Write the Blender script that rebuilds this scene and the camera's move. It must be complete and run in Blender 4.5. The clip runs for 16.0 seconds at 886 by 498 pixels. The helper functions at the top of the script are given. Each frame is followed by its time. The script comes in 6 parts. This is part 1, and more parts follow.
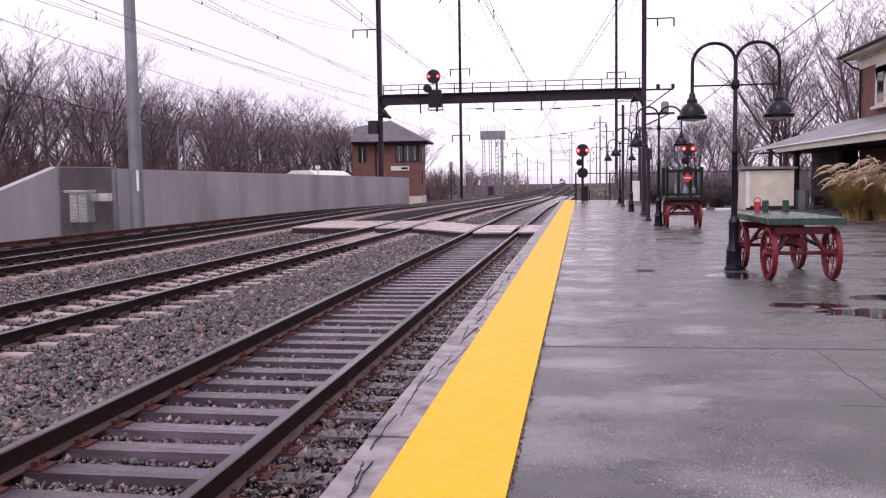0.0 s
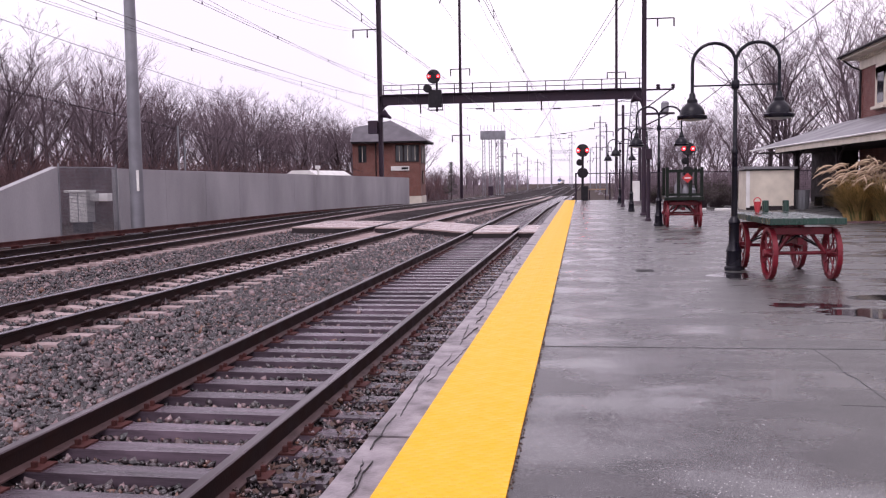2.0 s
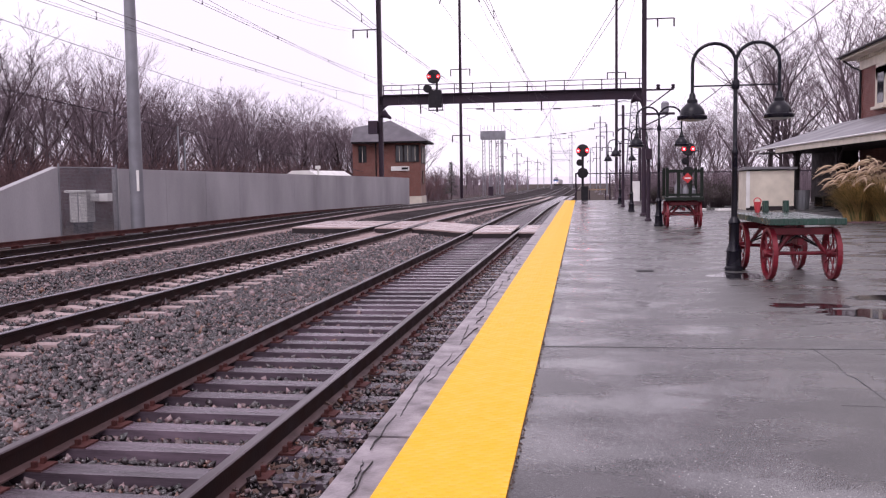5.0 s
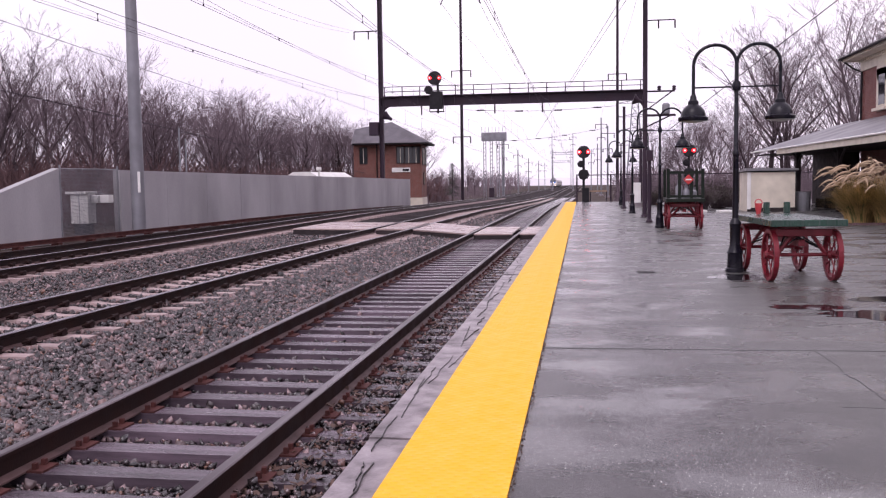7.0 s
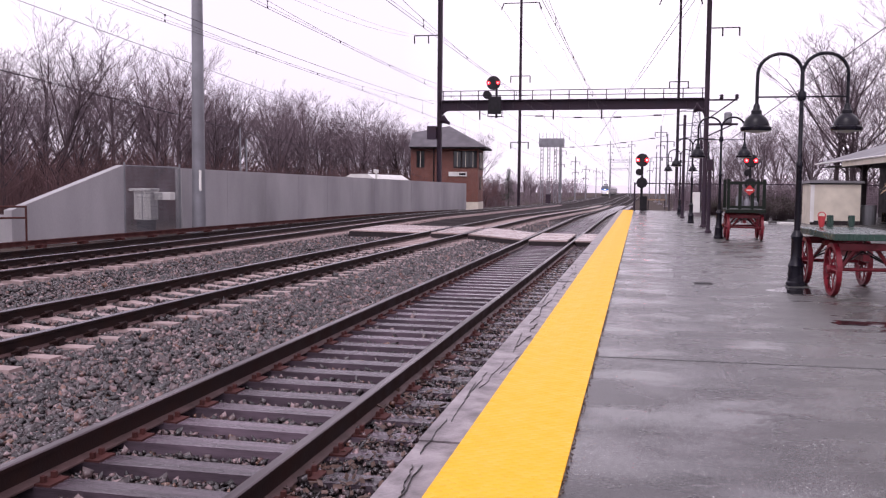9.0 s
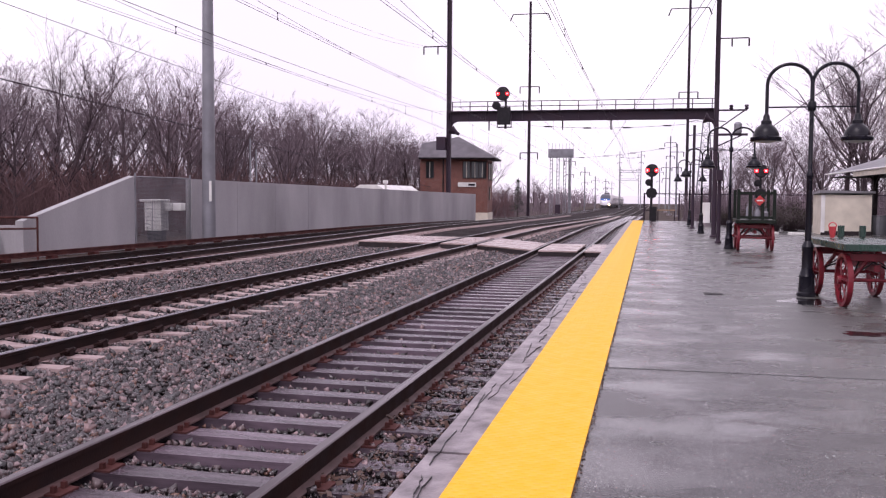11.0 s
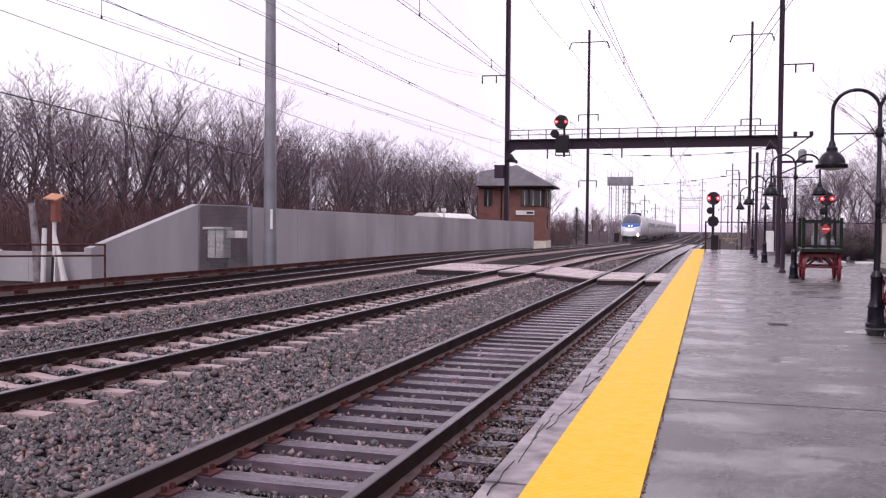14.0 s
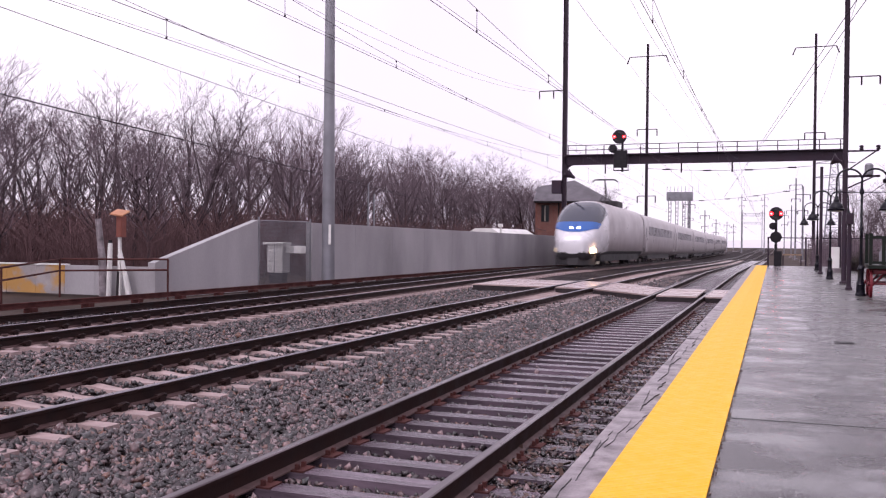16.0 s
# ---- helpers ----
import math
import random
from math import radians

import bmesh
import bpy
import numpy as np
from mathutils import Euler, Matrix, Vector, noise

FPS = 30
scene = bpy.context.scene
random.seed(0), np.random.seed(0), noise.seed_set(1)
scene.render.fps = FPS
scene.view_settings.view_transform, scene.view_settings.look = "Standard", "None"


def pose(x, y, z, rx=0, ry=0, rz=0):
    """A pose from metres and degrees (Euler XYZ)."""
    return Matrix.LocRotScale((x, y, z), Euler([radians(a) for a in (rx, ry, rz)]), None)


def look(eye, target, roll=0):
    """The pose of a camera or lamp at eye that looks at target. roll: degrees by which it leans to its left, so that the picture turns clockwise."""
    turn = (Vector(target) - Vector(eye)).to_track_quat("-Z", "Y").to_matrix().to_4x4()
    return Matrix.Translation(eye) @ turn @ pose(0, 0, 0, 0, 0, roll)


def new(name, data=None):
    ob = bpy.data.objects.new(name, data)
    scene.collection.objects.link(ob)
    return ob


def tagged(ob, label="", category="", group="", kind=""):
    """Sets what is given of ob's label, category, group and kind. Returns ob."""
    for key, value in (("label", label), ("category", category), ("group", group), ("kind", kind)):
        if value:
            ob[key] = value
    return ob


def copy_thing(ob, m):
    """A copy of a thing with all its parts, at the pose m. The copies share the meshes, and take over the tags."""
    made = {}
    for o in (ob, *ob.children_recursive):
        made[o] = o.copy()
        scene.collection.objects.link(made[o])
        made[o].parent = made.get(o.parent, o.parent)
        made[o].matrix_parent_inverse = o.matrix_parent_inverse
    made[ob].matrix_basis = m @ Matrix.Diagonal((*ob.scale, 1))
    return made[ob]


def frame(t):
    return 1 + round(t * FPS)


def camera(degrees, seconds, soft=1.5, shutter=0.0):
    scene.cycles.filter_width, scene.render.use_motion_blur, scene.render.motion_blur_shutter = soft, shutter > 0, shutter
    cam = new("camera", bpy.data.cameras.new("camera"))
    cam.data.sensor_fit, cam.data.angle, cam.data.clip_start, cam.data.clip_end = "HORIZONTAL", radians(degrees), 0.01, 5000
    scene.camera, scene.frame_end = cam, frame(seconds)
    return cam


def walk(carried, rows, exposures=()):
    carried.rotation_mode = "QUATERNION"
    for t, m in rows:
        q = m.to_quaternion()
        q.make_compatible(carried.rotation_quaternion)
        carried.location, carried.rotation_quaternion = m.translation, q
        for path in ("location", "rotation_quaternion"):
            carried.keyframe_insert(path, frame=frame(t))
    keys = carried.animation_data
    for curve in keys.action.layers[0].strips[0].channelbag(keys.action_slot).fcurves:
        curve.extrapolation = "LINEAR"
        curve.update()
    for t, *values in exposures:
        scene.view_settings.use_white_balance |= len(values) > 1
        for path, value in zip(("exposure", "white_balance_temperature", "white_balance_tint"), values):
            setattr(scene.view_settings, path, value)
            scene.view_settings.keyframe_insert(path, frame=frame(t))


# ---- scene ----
cam = camera(51.59, 16.0, soft=1.2, shutter=0.4)
EYE = (0.0, 0.0, 1.45)
TURNS = [(0.0, 85.62, 0.82, 8.52), (6.5, 85.643, 0.80, 8.527), (7.0, 85.72, 0.80, 8.586), (7.5, 85.723, 0.79, 9.123), (8.0, 85.795, 0.738, 10.394),
         (8.5, 85.885, -0.50, 11.017), (9.0, 86.004, -0.492, 12.092), (9.2, 86.60, -0.48, 12.231), (11.5, 86.654, -0.486, 12.773),
         (12.0, 86.68, -0.488, 12.948), (12.5, 87.351, -0.49, 13.288), (13.0, 87.429, -0.482, 13.793), (13.5, 88.026, -0.487, 15.338),
         (14.0, 88.379, -0.485, 16.295), (14.5, 88.416, -0.51, 16.529), (15.0, 89.146, -0.525, 17.373), (15.5, 89.26, -0.565, 20.298),
         (16.0, 89.316, -0.54, 19.843)]
walk(cam, [(t, pose(*EYE, rx, ry, rz)) for t, rx, ry, rz in TURNS], [(0.0, 0.15, 6380, 25), (16.0, 0.15, 6380, 25)])

# ---- light: an overcast, wet winter day ----
world = bpy.data.worlds.new("overcast")
scene.world = world
world.use_nodes = True
wn, wl = world.node_tree.nodes, world.node_tree.links
sky = wn.new("ShaderNodeTexSky")
sky.sky_type, sky.sun_disc = "NISHITA", False
sky.sun_elevation, sky.sun_rotation, sky.dust_density = radians(38), radians(200), 4.0
grey = wn.new("ShaderNodeHueSaturation")
grey.inputs["Saturation"].default_value = 0.08
cloud = wn.new("ShaderNodeMix")
cloud.data_type = "RGBA"
cloud.inputs["Factor"].default_value = 0.82
wl.new(sky.outputs[0], grey.inputs["Color"])
wl.new(grey.outputs[0], cloud.inputs["A"])
# soft, slightly lilac folds in the cloud cover
where, fold, tone = wn.new("ShaderNodeTexCoord"), wn.new("ShaderNodeTexNoise"), wn.new("ShaderNodeMix")
fold.inputs["Scale"].default_value, fold.inputs["Detail"].default_value = 3.0, 4
wl.new(where.outputs["Generated"], fold.inputs["Vector"])
spread = wn.new("ShaderNodeMapRange")
spread.inputs["From Min"].default_value, spread.inputs["From Max"].default_value = 0.38, 0.66
wl.new(fold.outputs["Fac"], spread.inputs["Value"])
tone.data_type = "RGBA"
tone.inputs["A"].default_value, tone.inputs["B"].default_value = (9.4, 9.0, 9.5, 1), (7.9, 7.45, 8.35, 1)
wl.new(spread.outputs[0], tone.inputs["Factor"])
wl.new(tone.outputs["Result"], cloud.inputs["B"])
wl.new(cloud.outputs["Result"], wn["Background"].inputs["Color"])
wn["Background"].inputs["Strength"].default_value = 0.13
sun = new("sun", bpy.data.lights.new("sun", "SUN"))
sun.data.energy, sun.data.angle, sun.data.color = 0.95, radians(25), (1.0, 0.97, 0.95)
sun.matrix_world = look((0, 0, 50), (12, 30, 0))


# ---- materials ----
def surf(name, base, rough=0.6, metal=0.0, vary=0.25, scale=1.5, grain=60.0, bump=0.15, tint=None, each=0.0, rough_vary=0.1, stretch=(1, 1, 1), spec=0.5):
    """Base colour broken up at two scales, with fine relief; each: how much single pieces differ."""
    m = bpy.data.materials.new(name)
    m.use_nodes = True
    n, l = m.node_tree.nodes, m.node_tree.links
    b = n["Principled BSDF"]
    co = n.new("ShaderNodeTexCoord")
    mp = n.new("ShaderNodeMapping")
    mp.inputs["Scale"].default_value = stretch
    l.new(co.outputs["Object"], mp.inputs[0])
    big, fine = n.new("ShaderNodeTexNoise"), n.new("ShaderNodeTexNoise")
    big.inputs["Scale"].default_value, fine.inputs["Scale"].default_value = scale, grain
    big.inputs["Detail"].default_value, fine.inputs["Detail"].default_value = 5, 3
    for q in (big, fine):
        l.new(mp.outputs[0], q.inputs["Vector"])
    mx = n.new("ShaderNodeMix")
    mx.data_type = "RGBA"
    other = tint or tuple(c * (1 - vary) for c in base)
    mx.inputs["A"].default_value, mx.inputs["B"].default_value = (*[min(1, c * (1 + vary * 0.6)) for c in base], 1), (*other, 1)
    ad = n.new("ShaderNodeMath")
    ad.operation = "MULTIPLY_ADD"
    ad.inputs[1].default_value = 0.45
    l.new(fine.outputs["Fac"], ad.inputs[0])
    half = n.new("ShaderNodeMapRange")
    half.inputs["From Min"].default_value, half.inputs["From Max"].default_value = 0.3, 0.7
    half.inputs["To Min"].default_value, half.inputs["To Max"].default_value = -0.2, 0.75
    l.new(big.outputs["Fac"], half.inputs["Value"])
    l.new(half.outputs[0], ad.inputs[2])
    ad.use_clamp = True
    l.new(ad.outputs[0], mx.inputs["Factor"])
    out = mx.outputs["Result"]
    if each:
        oi, hs, mr = n.new("ShaderNodeObjectInfo"), n.new("ShaderNodeHueSaturation"), n.new("ShaderNodeMapRange")
        mr.inputs["To Min"].default_value, mr.inputs["To Max"].default_value = 1 - each, 1 + each
        l.new(oi.outputs["Random"], mr.inputs["Value"])
        l.new(mr.outputs[0], hs.inputs["Value"])
        l.new(out, hs.inputs["Color"])
        out = hs.outputs[0]
    l.new(out, b.inputs["Base Color"])
    rr = n.new("ShaderNodeMapRange")
    rr.inputs["From Min"].default_value, rr.inputs["From Max"].default_value = 0.3, 0.7
    rr.inputs["To Min"].default_value, rr.inputs["To Max"].default_value = max(0.02, rough - rough_vary), min(1, rough + rough_vary)
    l.new(big.outputs["Fac"], rr.inputs["Value"])
    l.new(rr.outputs[0], b.inputs["Roughness"])
    b.inputs["Metallic"].default_value, b.inputs["Specular IOR Level"].default_value = metal, spec
    if bump:
        bp = n.new("ShaderNodeBump")
        bp.inputs["Strength"].default_value, bp.inputs["Distance"].default_value = bump, 0.01
        l.new(fine.outputs["Fac"], bp.inputs["Height"])
        l.new(bp.outputs[0], b.inputs["Normal"])
    return m


def plain(name, base, rough=0.5, metal=0.0, glow=0.0, glass=0.0):
    m = bpy.data.materials.new(name)
    m.use_nodes = True
    b = m.node_tree.nodes["Principled BSDF"]
    b.inputs["Base Color"].default_value = (*base, 1)
    b.inputs["Roughness"].default_value, b.inputs["Metallic"].default_value = rough, metal
    b.inputs["Transmission Weight"].default_value = glass
    if glow:
        b.inputs["Emission Color"].default_value, b.inputs["Emission Strength"].default_value = (*base, 1), glow
    return m


def wet_asphalt():
    """Dark asphalt, half dry and half under a film of water, with shallow puddles across it."""
    m = surf("wet_asphalt", (0.036, 0.033, 0.035), 0.4, vary=0.7, scale=1.7, grain=120, bump=0.35)
    n, l = m.node_tree.nodes, m.node_tree.links
    b = n["Principled BSDF"]
    co, mp, film, edge = n.new("ShaderNodeTexCoord"), n.new("ShaderNodeMapping"), n.new("ShaderNodeTexNoise"), n.new("ShaderNodeMapRange")
    mp.inputs["Scale"].default_value = (0.7, 1.1, 1)
    film.inputs["Scale"].default_value, film.inputs["Detail"].default_value, film.inputs["Roughness"].default_value = 1.2, 6, 0.55
    l.new(co.outputs["Object"], mp.inputs[0])
    l.new(mp.outputs[0], film.inputs["Vector"])
    edge.interpolation_type = "SMOOTHSTEP"
    edge.inputs["From Min"].default_value, edge.inputs["From Max"].default_value = 0.38, 0.62
    edge.inputs["To Min"].default_value, edge.inputs["To Max"].default_value = 0.30, 0.10
    l.new(film.outputs["Fac"], edge.inputs["Value"])
    l.new(edge.outputs[0], b.inputs["Roughness"])
    for q in n:
        if q.type == "BUMP":
            st = n.new("ShaderNodeMapRange")
            st.inputs["From Min"].default_value, st.inputs["From Max"].default_value = 0.46, 0.64
            st.inputs["To Min"].default_value, st.inputs["To Max"].default_value = 0.45, 0.04
            l.new(film.outputs["Fac"], st.inputs["Value"])
            l.new(st.outputs[0], q.inputs["Strength"])
    b.inputs["Specular IOR Level"].default_value = 0.62
    # pale chips of aggregate in the surface
    vo, thin, lift = n.new("ShaderNodeTexVoronoi"), n.new("ShaderNodeMapRange"), n.new("ShaderNodeMix")
    vo.inputs["Scale"].default_value = 105
    l.new(co.outputs["Object"], vo.inputs["Vector"])
    pick = n.new("ShaderNodeSeparateColor")
    l.new(vo.outputs["Color"], pick.inputs[0])
    thin.inputs["From Min"].default_value, thin.inputs["From Max"].default_value = 0.88, 0.97
    l.new(pick.outputs[0], thin.inputs["Value"])
    near = n.new("ShaderNodeMapRange")
    near.inputs["From Min"].default_value, near.inputs["From Max"].default_value = 0.18, 0.40
    near.inputs["To Min"].default_value, near.inputs["To Max"].default_value = 0.9, 0.0
    l.new(vo.outputs["Distance"], near.inputs["Value"])
    both = n.new("ShaderNodeMath")
    both.operation = "MULTIPLY"
    l.new(thin.outputs[0], both.inputs[0])
    l.new(near.outputs[0], both.inputs[1])
    lift.data_type = "RGBA"
    lift.inputs["B"].default_value = (0.60, 0.55, 0.56, 1)
    l.new(both.outputs[0], lift.inputs["Factor"])
    # coarse grit: single grains darker or paler than the binder
    grit, gr, gm = n.new("ShaderNodeTexNoise"), n.new("ShaderNodeMapRange"), n.new("ShaderNodeMix")
    grit.inputs["Scale"].default_value, grit.inputs["Detail"].default_value = 130, 3
    l.new(co.outputs["Object"], grit.inputs["Vector"])
    gr.inputs["From Min"].default_value, gr.inputs["From Max"].default_value = 0.36, 0.66
    gr.inputs["To Min"].default_value, gr.inputs["To Max"].default_value = 0.05, 2.5
    l.new(grit.outputs["Fac"], gr.inputs["Value"])
    gm.data_type, gm.blend_type = "RGBA", "MULTIPLY"
    gm.inputs["Factor"].default_value = 1
    # drier paving away from the edge, ragged border, paled partly for reflected sky
    sep, shift, worn, dry = (n.new("ShaderNode" + k) for k in ("SeparateXYZ", "Math", "MapRange", "Mix"))
    l.new(co.outputs["Object"], sep.inputs[0])
    shift.operation = "MULTIPLY_ADD"
    shift.inputs[1].default_value = 1.6
    l.new(film.outputs["Fac"], shift.inputs[0])
    l.new(sep.outputs["X"], shift.inputs[2])
    worn.interpolation_type = "SMOOTHSTEP"
    worn.inputs["From Min"].default_value, worn.inputs["From Max"].default_value = 1.2, 2.7
    l.new(shift.outputs[0], worn.inputs["Value"])
    dry.data_type = "RGBA"
    dry.inputs["B"].default_value = (0.064, 0.063, 0.061, 1)
    l.new(worn.outputs[0], dry.inputs["Factor"])
    l.new(b.inputs["Base Color"].links[0].from_socket, dry.inputs["A"])
    l.new(dry.outputs["Result"], gm.inputs["A"])
    rougher = n.new("ShaderNodeMath")
    rougher.operation = "MULTIPLY_ADD"
    rougher.inputs[1].default_value = 0.10
    l.new(worn.outputs[0], rougher.inputs[0])
    l.new(edge.outputs[0], rougher.inputs[2])
    l.new(rougher.outputs[0], b.inputs["Roughness"])
    l.new(gr.outputs[0], gm.inputs["B"])
    l.new(gm.outputs["Result"], lift.inputs["A"])
    l.new(lift.outputs["Result"], b.inputs["Base Color"])
    return m


def yellow_tile():
    """Yellow tactile paving with rows of small domes in relief."""
    m = surf("yellow_tile", (0.88, 0.45, 0.006), 0.5, vary=0.03, scale=9.0, grain=120, bump=0.0)
    n, l = m.node_tree.nodes, m.node_tree.links
    co, mp, vo, mr, bp = (n.new("ShaderNode" + k) for k in ("TexCoord", "Mapping", "TexVoronoi", "MapRange", "Bump"))
    mp.inputs["Scale"].default_value = (17, 17, 17)
    mp.inputs["Rotation"].default_value = (0, 0, radians(45))
    vo.inputs["Scale"].default_value, vo.inputs["Randomness"].default_value = 1.0, 0.0
    vo.voronoi_dimensions = "2D"
    l.new(co.outputs["Object"], mp.inputs[0])
    l.new(mp.outputs[0], vo.inputs["Vector"])
    mr.inputs["From Min"].default_value, mr.inputs["From Max"].default_value = 0.18, 0.36
    mr.inputs["To Min"].default_value, mr.inputs["To Max"].default_value = 1, 0
    l.new(vo.outputs["Distance"], mr.inputs["Value"])
    l.new(mr.outputs[0], bp.inputs["Height"])
    bp.inputs["Strength"].default_value, bp.inputs["Distance"].default_value = 0.6, 0.006
    l.new(bp.outputs[0], n["Principled BSDF"].inputs["Normal"])
    n["Principled BSDF"].inputs["Specular IOR Level"].default_value = 0.25
    return m


def stone_mix():
    """Crushed stone, wet: every stone its own grey, a few brown or pale."""
    m = surf("ballast_stone", (0.098, 0.075, 0.078), 0.17, vary=0.5, scale=14, grain=120, bump=0.3, spec=0.75)
    n, l = m.node_tree.nodes, m.node_tree.links
    g, cr, mu = n.new("ShaderNodeNewGeometry"), n.new("ShaderNodeValToRGB"), n.new("ShaderNodeMix")
    e = cr.color_ramp.elements
    e[0].position, e[0].color = 0.0, (0.10, 0.10, 0.11, 1)
    e[1].position, e[1].color = 1.0, (1.9, 1.3, 0.9, 1)
    for p, c in ((0.35, (0.36, 0.36, 0.38, 1)), (0.6, (0.70, 0.68, 0.70, 1)), (0.82, (1.6, 1.38, 1.34, 1)), (0.93, (3.0, 2.65, 2.6, 1)), (0.97, (1.5, 0.85, 0.6, 1))):
        q = e.new(p)
        q.color = c
    l.new(g.outputs["Random Per Island"], cr.inputs[0])
    mu.data_type, mu.blend_type = "RGBA", "MULTIPLY"
    mu.inputs["Factor"].default_value = 1
    b = n["Principled BSDF"]
    l.new(b.inputs["Base Color"].links[0].from_socket, mu.inputs["A"])
    l.new(cr.outputs[0], mu.inputs["B"])
    l.new(mu.outputs["Result"], b.inputs["Base Color"])
    return m


def gravel_bed():
    """The bed below the loose stones and the far ballast: cells of many greys in relief."""
    m = surf("gravel_bed", (0.036, 0.031, 0.033), 0.85, vary=0.35, scale=0.5, grain=40, bump=0.0, spec=0.06)
    n, l = m.node_tree.nodes, m.node_tree.links
    b = n["Principled BSDF"]
    co, vo, cr, mu, bp = (n.new("ShaderNode" + k) for k in ("TexCoord", "TexVoronoi", "ValToRGB", "Mix", "Bump"))
    vo.inputs["Scale"].default_value = 15
    l.new(co.outputs["Object"], vo.inputs["Vector"])
    cr.color_ramp.elements[0].color, cr.color_ramp.elements[1].color = (0.35, 0.35, 0.38, 1), (1.7, 1.55, 1.5, 1)
    l.new(vo.outputs["Color"], cr.inputs[0])
    mu.data_type, mu.blend_type = "RGBA", "MULTIPLY"
    mu.inputs["Factor"].default_value = 1
    l.new(b.inputs["Base Color"].links[0].from_socket, mu.inputs["A"])
    l.new(cr.outputs[0], mu.inputs["B"])
    l.new(mu.outputs["Result"], b.inputs["Base Color"])
    bp.invert = True
    bp.inputs["Strength"].default_value, bp.inputs["Distance"].default_value = 0.9, 0.03
    l.new(vo.outputs["Distance"], bp.inputs["Height"])
    l.new(bp.outputs[0], b.inputs["Normal"])
    return m


def brickwork(name, base, mortar, size=0.215):
    m = surf(name, base, 0.75, vary=0.3, scale=2, grain=50, bump=0.1)
    n, l = m.node_tree.nodes, m.node_tree.links
    b = n["Principled BSDF"]
    co, sp, cb, br, bp = (n.new("ShaderNode" + k) for k in ("TexCoord", "SeparateXYZ", "CombineXYZ", "TexBrick", "Bump"))
    su = n.new("ShaderNodeMath")
    l.new(co.outputs["Object"], sp.inputs[0])
    l.new(sp.outputs["X"], su.inputs[0])
    l.new(sp.outputs["Y"], su.inputs[1])
    l.new(su.outputs[0], cb.inputs["X"])
    l.new(sp.outputs["Z"], cb.inputs["Y"])
    l.new(cb.outputs[0], br.inputs["Vector"])
    br.inputs["Scale"].default_value = 1.0
    br.inputs["Brick Width"].default_value, br.inputs["Row Height"].default_value, br.inputs["Mortar Size"].default_value = size, 0.075, 0.008
    l.new(b.inputs["Base Color"].links[0].from_socket, br.inputs["Color1"])
    br.inputs["Color2"].default_value = (*[c * 0.75 for c in base], 1)
    br.inputs["Mortar"].default_value = (*mortar, 1)
    l.new(br.outputs["Color"], b.inputs["Base Color"])
    l.new(br.outputs["Fac"], bp.inputs["Height"])
    bp.invert = True
    bp.inputs["Strength"].default_value, bp.inputs["Distance"].default_value = 0.5, 0.006
    l.new(bp.outputs[0], b.inputs["Normal"])
    return m


ASPHALT, YELLOW, STONE, BED = wet_asphalt(), yellow_tile(), stone_mix(), gravel_bed()
KERB = surf("edge_concrete", (0.25, 0.215, 0.23), 0.42, vary=0.6, scale=4.5, grain=70, bump=0.3, spec=0.35)
CONCRETE = surf("wall_concrete", (0.385, 0.37, 0.385), 0.7, vary=0.3, scale=0.35, grain=30, bump=0.15, stretch=(1, 1, 0.35), spec=0.3)
TIE_WOOD = surf("tie_timber", (0.115, 0.086, 0.108), 0.22, vary=0.6, scale=2.5, grain=30, bump=0.3, each=0.38, stretch=(0.5, 4, 4), spec=0.36)
TIE_CONC = surf("tie_concrete", (0.38, 0.28, 0.272), 0.45, vary=0.3, scale=3, grain=50, bump=0.25, each=0.1, spec=0.35)
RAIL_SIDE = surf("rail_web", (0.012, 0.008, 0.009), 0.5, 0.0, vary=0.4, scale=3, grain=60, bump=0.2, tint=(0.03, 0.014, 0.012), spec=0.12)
RAIL_TOP = surf("rail_head", (0.26, 0.24, 0.265), 0.28, 1.0, vary=0.2, scale=2, grain=20, bump=0.02, stretch=(6, 0.3, 1))
SIDING_TOP = surf("siding_rail_head", (0.10, 0.076, 0.084), 0.34, 0.75, vary=0.35, scale=2, grain=20, bump=0.03, stretch=(6, 0.3, 1))
# the foot is browner and lighter than the near-black web
RAIL_FOOT = surf("rail_foot_brown", (0.105, 0.062, 0.06), 0.5, 0.0, vary=0.4, scale=5, grain=60, bump=0.2, spec=0.3)
RUST = surf("rusty_rail", (0.075, 0.026, 0.024), 0.7, 0.0, vary=0.4, scale=3, grain=60, bump=0.2, spec=0.15)
DARK_STEEL = surf("dark_painted_steel", (0.027, 0.019, 0.031), 0.55, 0.0, vary=0.35, scale=1.2, grain=40, bump=0.1, tint=(0.045, 0.027, 0.038), spec=0.2)
# grey of weathered steelwork; on the distant masts it also stands for haze
GALV_AND_HAZE = surf("weathered_steel_and_haze", (0.24, 0.24, 0.265), 0.5, 0.4, vary=0.25, scale=1.0, grain=40, bump=0.1)
LAMP_BLACK = surf("lamp_black", (0.008, 0.007, 0.013), 0.3, 0.0, vary=0.3, scale=4, grain=80, bump=0.08, spec=0.27)
SIGNAL_BLACK = surf("signal_black", (0.018, 0.016, 0.02), 0.6, vary=0.3, scale=4, grain=60, bump=0.05, spec=0.2)
RED_GLOW = plain("red_lamp_lit", (1.0, 0.10, 0.09), 0.3, glow=14)
RED_RIM = plain("red_lamp_rim", (1.0, 0.02, 0.025), 0.3, glow=6)
WOOD_DECK = surf("crossing_plank", (0.38, 0.28, 0.265), 0.28, vary=0.3, scale=1.5, grain=30, bump=0.3, each=0.1, stretch=(1, 5, 5))
